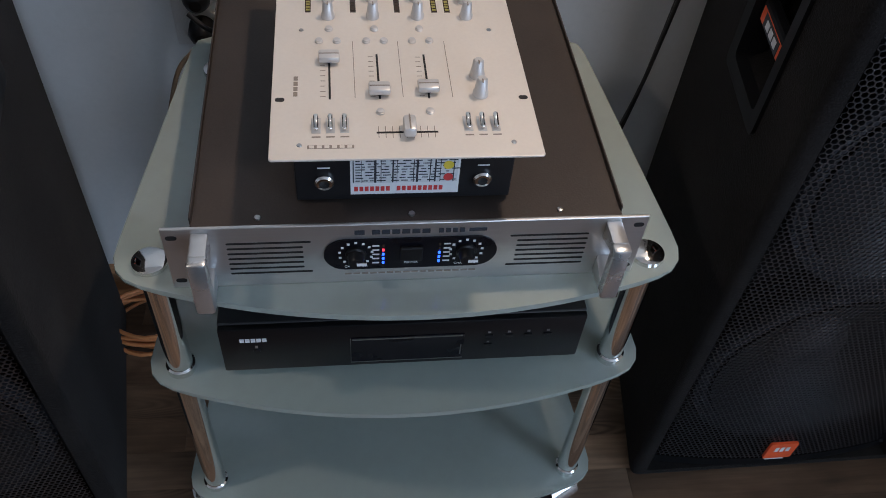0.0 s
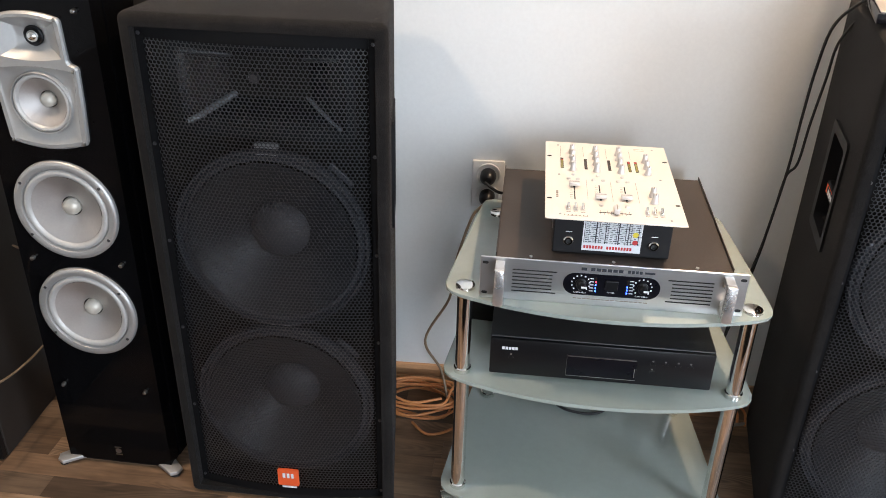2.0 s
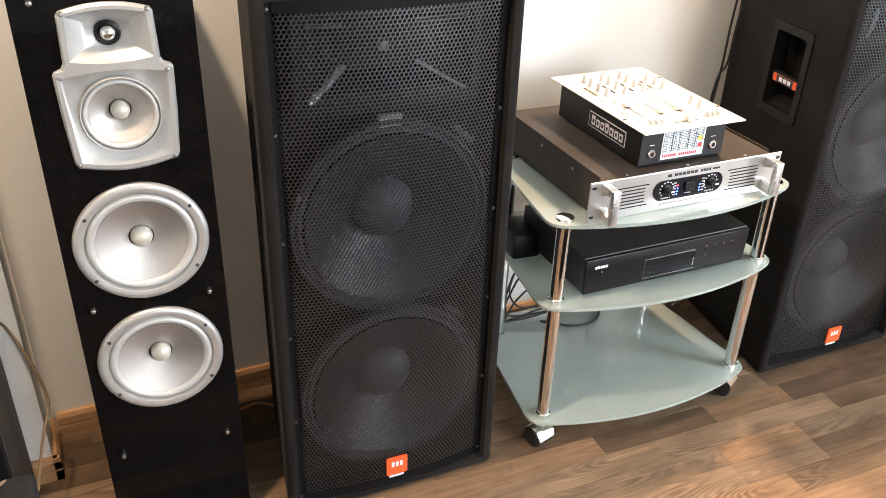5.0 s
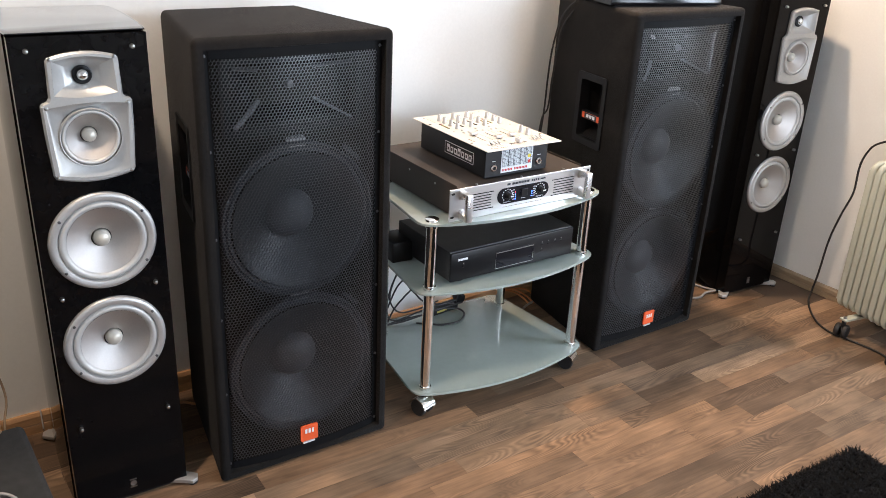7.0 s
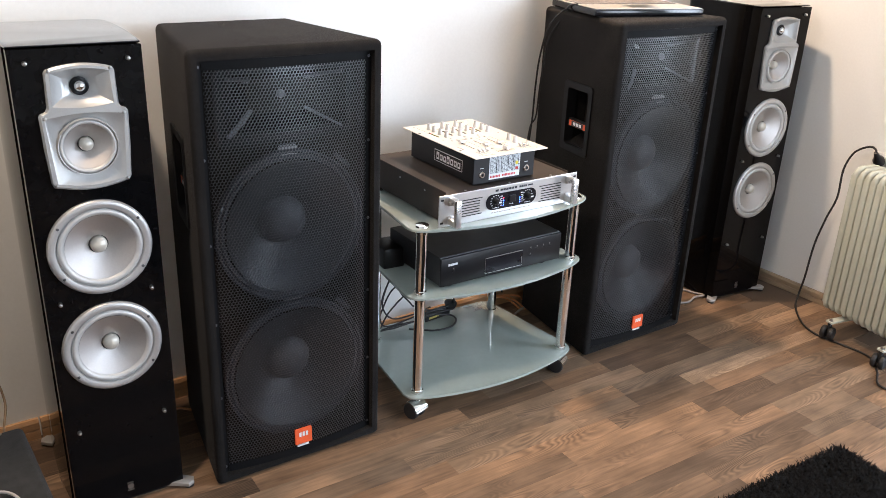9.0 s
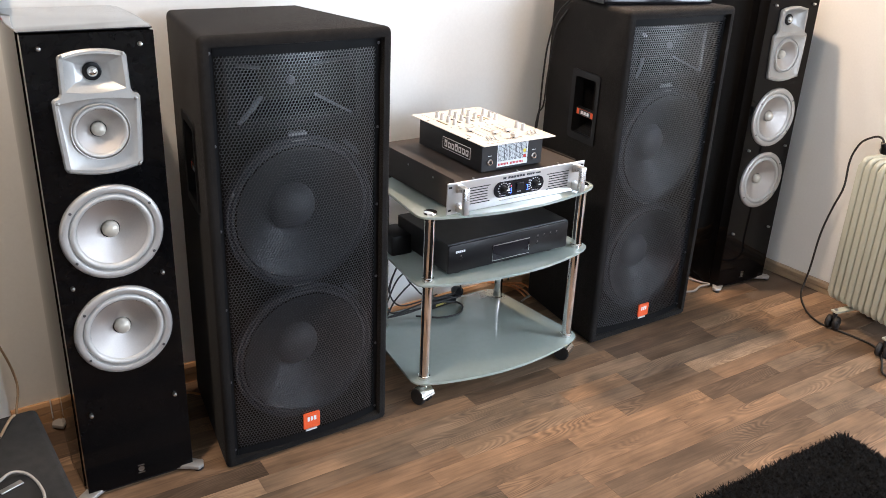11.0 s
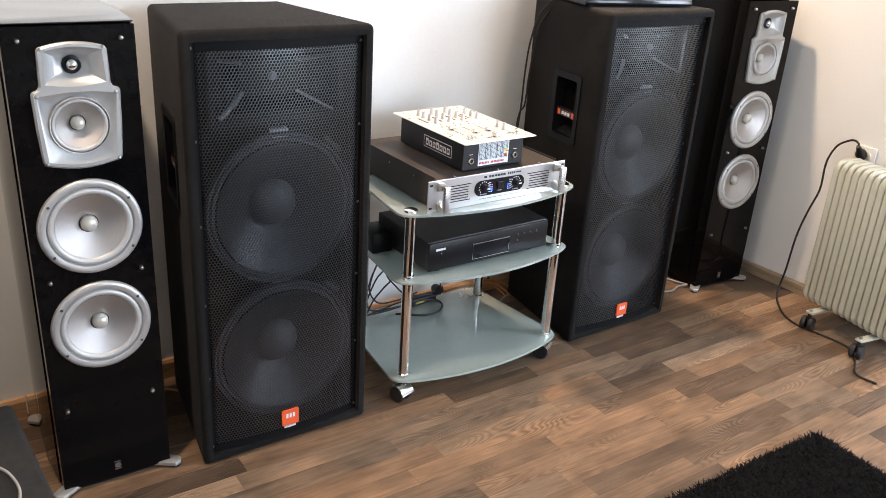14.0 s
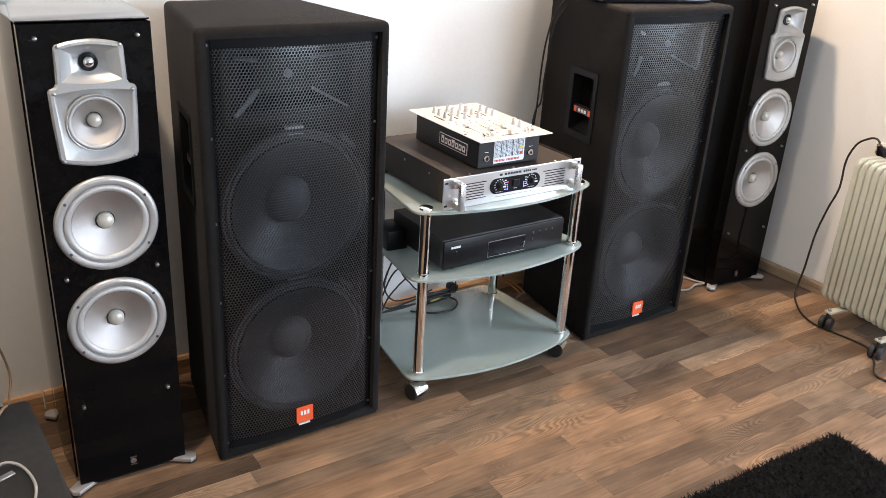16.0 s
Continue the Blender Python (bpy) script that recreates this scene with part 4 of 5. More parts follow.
# ---- DJ mixer ----
def mixer(m):
    mx = thing("dj_mixer", m, "cream-faced three-channel DJ mixer with a black steel body", "mixer")
    H = 0.087
    part("body", cube(-0.106, 0.106, -0.152, 0.165, 0.004, H - 0.0002, 0.002), BLACKMETAL, mx, "black steel housing")
    plate = part("top_plate", prism(bmesh.new(), rounded(0.25, 0.37, 0.003, 3), H, H + 0.0025, bevel=0.0007), CREAM, mx, "cream brushed top plate")
    T = H + 0.0025

    def knob(x, y, r=0.0062, h=0.019):
        k = part("knob", lathe(bmesh.new(), [(r * 1.15, 0), (r * 1.15, h * 0.2), (r, h * 0.3), (r * 0.82, h * 0.92), (r * 0.6, h), (0, h)], Matrix.Translation((x, y, T)), 18), KNOB, mx, "silver conical knob", smooth=True)
        part("pointer", cube(x - 0.0006, x + 0.0006, y - r, y - r * 0.2, T + h - 0.001, T + h + 0.0004), PRINT, k)

    for x in (-0.0705, -0.0235, 0.024):
        for y in (0.126, 0.099, 0.067, 0.034):
            knob(x, y)
    for y in (0.096, 0.064, 0.034):
        knob(0.0765, y)
    for y in (-0.068, -0.097):
        knob(0.0755, y, 0.0066, 0.020)
    for x, kind in ((-0.0915, METER), (-0.044, METER), (0.003, METER), (0.043, AMBERLED), (0.057, AMBERLED)):
        w = part("level_meter", cube(x - 0.003, x + 0.003, 0.042, 0.095, T - 0.0005, T + 0.0006), METER, mx, "dark level meter window")
        for k in range(10):
            part("meter_segment", cube(x - 0.002, x + 0.002, 0.0445 + 0.005 * k, 0.0475 + 0.005 * k, T + 0.0006, T + 0.0009), (REDINK if k > 7 else AMBERLED) if (kind is AMBERLED or (x < -0.09 and k < 9)) else METER, w)
    for x, y in ((-0.07, 0.011), (-0.023, 0.011), (0.024, 0.011), (-0.08, -0.01), (-0.062, -0.01), (-0.032, -0.01), (-0.014, -0.01), (0.015, -0.01), (0.033, -0.01), (-0.023, -0.122), (0.024, -0.122)):
        bt = part("button", lathe(bmesh.new(), [(0.0042, 0), (0.0042, 0.0015), (0.0034, 0.0018), (0.0034, 0.003), (0.002, 0.0034), (0, 0.0034)], Matrix.Translation((x, y, T)), 16), KNOB, mx, "small round silver button", smooth=True)
    for x, y0, y1, yc in ((-0.070, -0.102, -0.030, -0.043), (-0.0225, -0.102, -0.032, -0.094), (0.025, -0.102, -0.033, -0.091)):
        sl = part("fader_slot", cube(x - 0.001, x + 0.001, y0, y1, T - 0.0004, T + 0.0005), SLOT, mx)
        for k in range(9):
            y = y0 + (y1 - y0) * (k + 0.5) / 9
            part("scale_mark", cube(x - 0.009, x - 0.004, y - 0.0003, y + 0.0003, T, T + 0.0003), PRINT, plate)
        f = part("fader_cap", cube(x - 0.0105, x + 0.0105, yc - 0.0075, yc + 0.0075, T + 0.003, T + 0.010, 0.0022), KNOB, mx, "flat silver fader cap", smooth=True)
        part("fader_line", cube(x - 0.0095, x + 0.0095, yc - 0.0006, yc + 0.0006, T + 0.0098, T + 0.0103), PRINT, f)
        part("fader_stem", cube(x - 0.002, x + 0.002, yc - 0.003, yc + 0.003, T + 0.0002, T + 0.004), SLOT, f)
    part("fader_slot", cube(-0.028, 0.029, -0.1515, -0.1495, T - 0.0004, T + 0.0005), SLOT, mx)
    for k in range(9):
        x = -0.026 + 0.0065 * k
        part("scale_mark", cube(x - 0.0003, x + 0.0003, -0.158, -0.142, T, T + 0.0003), PRINT, plate)
    f = part("crossfader_cap", cube(-0.0035, 0.0085, -0.161, -0.139, T + 0.002, T + 0.013, 0.003), KNOB, mx, "ridged silver crossfader cap", smooth=True)
    part("fader_line", cube(0.0018, 0.0032, -0.160, -0.140, T + 0.0128, T + 0.0134), PRINT, f)
    part("fader_stem", cube(0.001, 0.004, -0.152, -0.148, T + 0.0002, T + 0.003), SLOT, f)
    for x in (-0.083, -0.070, -0.057, 0.058, 0.071, 0.084):
        tg = part("toggle_switch", cube(-0.0026, 0.0026, -0.0085, 0.0085, 0.0, 0.0052, 0.0024, 3), CHROME, mx, "chrome toggle switch", smooth=True)
        tg.matrix_local = pose(x, -0.140, T + 0.0030, 20, 0, 0)
        part("toggle_base", cube(x - 0.0042, x + 0.0042, -0.1505, -0.1295, T, T + 0.0008, 0.0003, 1), KNOB, mx)
        part("lettering_bar", cube(x - 0.004, x + 0.004, -0.156, -0.1545, T, T + 0.0003), PRINT, plate)
    for x in (-0.117, 0.117):
        for y in (-0.102, 0.103):
            part("rack_slot", prism(bmesh.new(), rounded(0.009, 0.0055, 0.0026, 4, x, y), T - 0.0003, T + 0.0004), SLOT, plate)
    for x in (-0.098, 0.098):
        for y in (-0.166, 0.01, 0.165):
            part("screw", lathe(bmesh.new(), [(0, 0.0012), (0.002, 0.0010), (0.0026, 0)], Matrix.Translation((x, y, T)), 10), SCREW, plate)
    for x in (-0.094, -0.047, 0.0, 0.048):
        part("divider_line", cube(x - 0.0003, x + 0.0003, 0.105, 0.160, T, T + 0.0003), PRINT, plate)
    for x in (-0.046, 0.0, 0.048):
        part("divider_line", cube(x - 0.0003, x + 0.0003, -0.100, -0.010, T, T + 0.0003), PRINT, plate)
    part("logo_strip", cube(-0.091, -0.049, -0.171, -0.1665, T, T + 0.0003), PRINT, plate)
    for k in range(6):
        x = -0.087 + 0.0068 * k
        part("lettering_bar", cube(x - 0.0022, x + 0.0022, -0.1705, -0.1670, T + 0.0003, T + 0.0006), CREAM, plate)
    for k in range(4):
        y = -0.094 + 0.008 * k
        part("lettering_bar", cube(-0.1045, -0.1005, y - 0.003, y + 0.003, T, T + 0.0003), PRINT, plate)
    for x0, x1, y0, y1 in ((0.060, 0.080, 0.1655, 0.1662), (0.060, 0.080, 0.1568, 0.1575), (0.060, 0.0607, 0.1575, 0.1655), (0.0793, 0.080, 0.1575, 0.1655)):
        part("outline_mark", cube(x0, x1, y0, y1, T, T + 0.0003), PRINT, plate)
    # front: sticker and two sockets
    F = -0.152
    st = part("sticker", cube(-0.053, 0.053, F - 0.0008, F - 0.0001, 0.012, 0.083), WHITEPAPER, mx, "white printed sticker with columns of small writing")
    part("sticker_field", cube(-0.051, 0.051, F - 0.0011, F - 0.0008, 0.0275, 0.0815), PALEINK, st)
    rnd = random.Random(4)
    for k, x in enumerate((-0.0500, -0.042, -0.029, -0.0235, -0.012, -0.008, 0.008, 0.0115, 0.024, 0.029, 0.034, 0.047)):
        w = (0.0009, 0.0004, 0.0022, 0.0007, 0.0014, 0.0005, 0.0008, 0.0020, 0.0009, 0.0016, 0.0007, 0.0009)[k]
        part("ruled_line", cube(x - w / 2, x + w / 2, F - 0.0014, F - 0.0011, 0.028, 0.081), INK, st)
    for r in range(14):
        z = 0.0300 + 0.0037 * r
        x = -0.048
        while x < 0.045:
            w = rnd.uniform(0.003, 0.009)
            part("lettering_bar", cube(x, x + w, F - 0.00135, F - 0.0011, z, z + 0.0011), INK, st)
            x += w + rnd.uniform(0.0015, 0.006)
    for k in range(17):
        if k != 7:
            x = -0.0495 + 0.0052 * k
            part("lettering_bar", cube(x, x + 0.0036, F - 0.0012, F - 0.0008, 0.0165, 0.0225), REDINK, st)
    part("printed_dot", lathe(bmesh.new(), [(0, 0.0006), (0.0052, 0.0006), (0.0052, 0)], facing(0.0415, F - 0.0012, 0.050), 16), YELLOWINK, st)
    part("printed_dot", lathe(bmesh.new(), [(0, 0.0006), (0.0048, 0.0006), (0.0048, 0)], facing(0.0420, F - 0.0012, 0.034), 16), REDINK, st)
    for x in (-0.078, 0.076):
        j = part("jack_socket", lathe(bmesh.new(), [(0.0095, 0), (0.0095, 0.003), (0.0075, 0.005), (0.005, 0.005), (0.0042, 0.001), (0, 0.001)], facing(x, F, 0.030), 24), CHROME, mx, "chrome headphone and microphone socket", smooth=True)
        part("socket_hole", lathe(bmesh.new(), [(0, 0.0015), (0.0042, 0.0015)], facing(x, F, 0.030), 16), SLOT, j)
        part("lettering_bar", cube(x - 0.006, x + 0.006, F - 0.0005, F, 0.047, 0.0485), WHITEPRINT, mx)
    # side mark: a framed row of plain bars
    sd = part("side_plate", cube(-0.1068, -0.1061, -0.100, 0.038, 0.026, 0.060), WHITEPRINT, mx, "pale framed maker's mark on the side")
    part("side_field", cube(-0.1072, -0.1068, -0.098, 0.036, 0.028, 0.058), BLACKMETAL, sd)
    for k in range(7):
        y = 0.020 - 0.0175 * k
        part("lettering_bar", cube(-0.1076, -0.1072, y - 0.0066, y + 0.0066, 0.033, 0.054 if k in (0, 3) else 0.050), WHITEPRINT, sd)
        part("mark_core", cube(-0.1079, -0.1076, y - 0.0030, y + 0.0030, 0.038, 0.046), BLACKMETAL, sd)
    for x in (-0.09, 0.09):
        for y in (-0.13, 0.14):
            part("foot", lathe(bmesh.new(), [(0, 0), (0.008, 0), (0.008, 0.0042), (0, 0.0042)], Matrix.Translation((x, y, 0)), 14), RUBBER, mx)
    return mx


mixer(pose(0.110, 0.768, 0.6745, 0, 0, -1.4))


# ---- disc player ----
def disc_player(m):
    pl = thing("disc_player", m, "black disc player on the middle glass shelf", "disc player")
    W, H = 0.217, 0.098
    part("case", cube(-W, W, 0.008, 0.275, 0.014, H, 0.002), DUSTYSTEEL, pl, "black steel cover")
    front = part("front_panel", cube(-W, W, 0.0, 0.010, 0.012, H - 0.002, 0.003), BLACKPLASTIC, pl, "black front panel with rounded edges", smooth=True)
    win = part("display_window", cube(-0.066, 0.070, -0.0012, 0.0005, 0.022, 0.072, 0.0006), DISPLAY, pl, "glossy black display and tray")
    part("tray_edge", cube(-0.064, 0.068, -0.0022, -0.0012, 0.0685, 0.0705), SCREW, win)
    for x0, x1, z0, z1 in ((-0.066, 0.070, 0.022, 0.0232), (-0.066, -0.0655, 0.022, 0.072)):
        part("window_edge", cube(x0, x1, -0.0018, -0.0011, z0, z1), SCREW, win)
    part("tray_line", cube(0.0660, 0.0675, -0.0020, -0.0012, 0.030, 0.050), SCREW, win)
    tag_bars(front, Matrix.Translation((-0.178, -0.0001, 0.075)), 5, 0.032, 0.0065, WHITEPRINT, 0.2)
    part("power_button", lathe(bmesh.new(), [(0, 0.002), (0.004, 0.002), (0.0045, 0)], facing(-0.175, -0.0002, 0.054), 16), BLACKPLASTIC, pl)
    part("lettering_bar", cube(-0.1765, -0.1735, -0.0008, -0.0001, 0.060, 0.064), PRINT, pl)
    for k in range(4):
        x = 0.100 + 0.024 * k
        part("button", cube(x - 0.005, x + 0.005, -0.0018, 0.0, 0.062, 0.0665, 0.0006), BLACKPLASTIC, pl, "small black button")
        part("lettering_bar", cube(x - 0.0018, x + 0.0018, -0.0006, -0.0001, 0.0695, 0.073), KEYCAP, pl)
    part("button", cube(0.095, 0.105, -0.0018, 0.0, 0.044, 0.0485, 0.0006), BLACKPLASTIC, pl)
    part("lettering_bar", cube(0.0985, 0.1015, -0.0006, -0.0001, 0.0505, 0.0535), KEYCAP, pl)
    for x in (-0.17, 0.17):
        for y in (0.04, 0.24):
            part("foot", lathe(bmesh.new(), [(0, 0), (0.020, 0), (0.021, 0.006), (0.021, 0.0145), (0, 0.0145)], Matrix.Translation((x, y, 0)), 24), BLACKPLASTIC, pl, smooth=True)
    return pl


disc_player(pose(0.1145, 0.602, 0.3883, 0, 0, -1.4))


# ---- oil-filled radiator ----
def radiator(m):
    rd = thing("oil_radiator", m, "ivory oil-filled radiator with ribs on black castors", "radiator")
    for k in range(14):
        x = 0.0265 * k
        bm = prism(bmesh.new(), rounded(0.130, 0.535, 0.030, 6, -0.028, 0.3425), x - 0.0105, x + 0.0105, "x", bevel=0.0085, seg=3)
        rib = part("rib", bm, RADIATOR, rd, "ivory enamelled steel rib", smooth=True, angle=60)
        if k < 13:
            for z in (0.13, 0.55):
                part("joint_tube", lathe(bmesh.new(), [(0.022, 0.0), (0.022, 0.0075)], Matrix.Translation((x + 0.0095, -0.028, z)) @ pose(0, 0, 0, 0, 90, 0), 20), RADIATOR, rib, smooth=True)
    for x in (0.073, 0.288):
        br = part("castor_bracket", cube(x - 0.014, x + 0.014, -0.140, 0.082, 0.062, 0.070, 0.002), RADIATOR, rd, "ivory castor bracket")
        for s in (-1, 1):
            part("castor_nut", lathe(bmesh.new(), [(0, 0.008), (0.006, 0.007), (0.007, 0)], Matrix.Translation((x, -0.030 + s * 0.100, 0.070)), 10), SCREW, br)
            for o in (-0.013, 0.013):
                part("wheel", lathe(bmesh.new(), [(0, o - 0.008), (0.021, o - 0.008), (0.0240, o - 0.004), (0.0240, o + 0.004), (0.021, o + 0.008), (0, o + 0.008)], Matrix.Translation((x, -0.030 + s * 0.103, 0.0243)) @ pose(0, 0, 0, 0, 90, 20), 24), RUBBER, br, "black plastic castor wheel", smooth=True)
            part("castor_stem", lathe(bmesh.new(), [(0, 0.02), (0.008, 0.02), (0.008, 0.063), (0, 0.063)], Matrix.Translation((x, -0.030 + s * 0.100, 0)), 12), RUBBER, br)
    return rd


radiator(pose(1.492, 0.294, 0, 0, 0, -101))
sock = thing("wall_socket", pose(RIGHT, 0.322, 0.593, 0, 0, -90), "white wall socket with a black plug", "socket")
part("plate", cube(-0.04, 0.04, -0.010, -0.0002, -0.04, 0.04, 0.004), WHITEPLASTIC, sock, smooth=True)
part("insert", lathe(bmesh.new(), [(0.027, 0.010), (0.027, 0.012), (0.023, 0.012), (0.020, 0.011), (0, 0.011)], FACING, 24), WHITEPLASTIC, sock, smooth=True)
part("plug", lathe(bmesh.new(), [(0, -0.006), (0.019, -0.006), (0.019, 0.012), (0.014, 0.020), (0.010, 0.034), (0.0065, 0.052), (0, 0.052)], pose(-0.006, -0.020, 0.009, 46, 0, 0), 20), BLACKPLASTIC, sock, "black mains plug", smooth=True)
cable("radiator_cable", [(1.548, 0.328, 0.630), (1.545, 0.329, 0.646), (1.551, 0.347, 0.653), (1.552, 0.371, 0.646), (1.554, 0.407, 0.619), (1.556, 0.429, 0.572), (1.557, 0.436, 0.526), (1.556, 0.434, 0.440), (1.544, 0.452, 0.352), (1.534, 0.468, 0.247), (1.524, 0.472, 0.110), (1.519, 0.478, 0.040), (1.474, 0.455, 0.006), (1.374, 0.362, 0.005), (1.336, 0.284, 0.005), (1.342, 0.215, 0.005), (1.346, 0.090, 0.005), (1.274, 0.020, 0.005), (1.194, -0.030, 0.005), (1.194, -0.100, 0.005)], 0.0038, BLACKCABLE, "black radiator mains cable hanging down the wall to the floor")

# ---- wall sockets behind the rack ----
dbl = thing("double_socket", pose(-0.132, BACK, 0.602), "white double wall socket with two black plugs", "socket")
part("plate", cube(-0.038, 0.038, -0.009, -0.0002, -0.060, 0.060, 0.003), WHITEPLASTIC, dbl, smooth=True)
for z in (0.024, -0.030):
    insert = part("socket_ring", lathe(bmesh.new(), [(0.030, 0.009), (0.030, 0.013), (0.026, 0.013), (0.022, 0.006), (0, 0.006)], facing(0, 0, z), 28), WHITEPLASTIC, dbl, smooth=True)
    part("plug", lathe(bmesh.new(), [(0.0185, 0.006), (0.0185, 0.028), (0.014, 0.038), (0.008, 0.043), (0, 0.043)], facing(0, 0, z), 22), BLACKPLASTIC, dbl, "black mains plug", smooth=True)
switch = thing("wall_switch", pose(-1.090, BACK, 1.175), "white wall box with a small red lamp", "switch")
part("housing", cube(-0.055, 0.055, -0.030, -0.0002, -0.060, 0.060, 0.005), WHITEPLASTIC, switch, smooth=True)
part("lamp", lathe(bmesh.new(), [(0.006, 0), (0.006, 0.003), (0, 0.004)], facing(0.030, -0.030, -0.046), 16), REDINK, switch, "small red lamp")

# ---- cabinet and carpeted box beside the tower ----
cab = thing("dark_cabinet", pose(-1.235, 0.660, 0), "tall dark brown cabinet with a black front", "cabinet")
part("body", cube(-0.42, 0.0, 0.020, 0.255, 0.0, 0.955, 0.003), DARKWOOD, cab, "dark brown wooden side and top")
part("front", cube(-0.42, -0.002, 0.0, 0.0195, 0.004, 0.951, 0.003), BLACKPLASTIC, cab, "black front panel")
part("handle", sweep(bmesh.new(), [(-0.035, -0.001, 0.34), (-0.035, -0.012, 0.34), (-0.020, -0.012, 0.34), (-0.020, -0.001, 0.34)], 0.003, steps=4), SCREW, cab, "small steel handle", smooth=True)
bx = thing("cream_box", pose(-1.30, 0.80, 0.9552, 0, 0, 8), "small cream plastic box lying on the cabinet", "box")
part("housing", cube(-0.06, 0.06, -0.04, 0.04, 0.0, 0.075, 0.008), WHITEPLASTIC, bx, smooth=True)
mon = thing("carpeted_box", pose(-1.178, 0.20, 0, 0, 0, 0.8), "low dark grey carpet-covered loudspeaker box", "loudspeaker")
part("cabinet", cube(-0.46, 0.0, -0.14, 0.31, 0.004, 0.40, 0.012, 3), GREYCARPET, mon, smooth=True)
for x in (-0.42, -0.04):
    for y in (-0.10, 0.27):
        part("foot", lathe(bmesh.new(), [(0, 0), (0.014, 0), (0.014, 0.006), (0, 0.006)], Matrix.Translation((x, y, 0)), 14), RUBBER, mon)
cable("tower_cable", [(-1.30, 0.62, 0.402), (-1.26, 0.80, 0.50), (-1.222, 0.925, 0.42), (-1.185, 0.905, 0.32), (-1.172, 0.880, 0.245), (-1.190, 0.815, 0.212), (-1.200, 0.71, 0.218), (-1.200, 0.62, 0.255), (-1.208, 0.545, 0.335), (-1.225, 0.495, 0.402), (-1.26, 0.43, 0.4035)], 0.0028, BROWNCABLE, "thin beige-brown speaker cable hanging in a curve")
cable("box_cable", [(-1.24, 0.16, 0.403), (-1.225, 0.22, 0.404), (-1.235, 0.28, 0.406), (-1.262, 0.30, 0.410), (-1.30, 0.28, 0.404), (-1.36, 0.25, 0.404)], 0.0026, GREYCABLE, "thin grey cable lying on the carpeted box")
clip = thing("metal_clip", pose(-1.268, 0.27, 0.4005, 0, 0, 20), "small silver metal clip on the carpeted box", "clip")
part("bar", cube(-0.02, 0.02, -0.006, 0.006, 0.0, 0.003, 0.001), SCREW, clip)

# ---- laptop on the right stage speaker ----
LTM = pose(0.735, 0.815, JH + 0.0005, 0, 0, -14)
lt = thing("laptop", LTM, "open laptop with silver keyboard deck on the loudspeaker", "laptop")
part("base", cube(-0.195, 0.195, -0.135, 0.135, 0.003, 0.022, 0.004), LAPTOP, lt, "dark laptop base", smooth=True)
deck = part("keyboard_deck", cube(-0.190, 0.190, -0.130, 0.130, 0.0222, 0.0240, 0.0006), LAPTOPDECK, lt, "silver keyboard deck")
for r in range(6):
    for c in range(15):
        part("key", cube(-0.176 + c * 0.0235, -0.176 + c * 0.0235 + 0.020, 0.098 - r * 0.0195 - 0.0165, 0.098 - r * 0.0195, 0.0241, 0.0265, 0.0006, 1), KEYCAP, deck)
part("touchpad", cube(-0.05, 0.05, -0.115, -0.035, 0.0241, 0.0246), SCREW, deck)
part("screen", cube(-0.195, 0.195, 0.0, 0.008, 0.0, 0.255, 0.003), LAPTOP, lt, "dark screen lid").matrix_local = pose(0, 0.128, 0.024, -16)
for x in (-0.16, 0.16):
    part("foot", cube(x - 0.01, x + 0.01, -0.12, -0.10, 0, 0.0035), RUBBER, lt)
    part("foot", cube(x - 0.01, x + 0.01, 0.10, 0.12, 0, 0.0035), RUBBER, lt)
cable("laptop_cable", [(0.545, 0.84, 1.113), (0.545, 0.88, 1.10), (0.520, 0.93, 1.04), (0.517, 0.96, 0.946), (0.516, 0.97, 0.85), (0.512, 0.97, 0.721), (0.502, 0.975, 0.583), (0.494, 0.98, 0.50), (0.470, 1.0, 0.30), (0.460, 1.0, 0.09)], 0.0030, BLACKCABLE, "thin black cable hanging from the laptop", group="laptop cables")
cable("laptop_cable", [(0.555, 0.87, 1.110), (0.560, 0.91, 1.07), (0.546, 0.955, 1.0), (0.545, 0.97, 0.924), (0.536, 0.972, 0.826), (0.530, 0.972, 0.736), (0.514, 0.978, 0.70), (0.508, 0.985, 0.60), (0.498, 0.985, 0.50), (0.480, 1.0, 0.33), (0.440, 1.0, 0.12)], 0.0028, BLACKCABLE, "thin black cable hanging from the laptop", group="laptop cables")

# ---- clutter behind the rack ----
ad = thing("power_adapter", pose(-0.120, 0.858, 0.3883, 0, 0, -6), "black power adapter on the middle glass shelf", "adapter")
part("housing", cube(-0.034, 0.034, -0.05, 0.05, 0.0, 0.062, 0.006), BLACKPLASTIC, ad, smooth=True)
cable("mains_cable", [(-0.137, 1.005, 0.636), (-0.11, 0.985, 0.625), (-0.07, 1.0, 0.60), (-0.06, 1.02, 0.50), (-0.09, 1.01, 0.42)], 0.0034, BLACKCABLE, "black mains cable leaving the wall socket", group="rack cables")
cable("mains_cable", [(-0.137, 1.005, 0.582), (-0.165, 0.985, 0.55), (-0.20, 0.98, 0.42), (-0.21, 0.985, 0.33), (-0.268, 0.99, 0.20), (-0.225, 0.985, 0.11), (-0.20, 0.95, 0.02)], 0.0034, BROWNCABLE, "brown mains cable curving down beside the rack", group="rack cables")
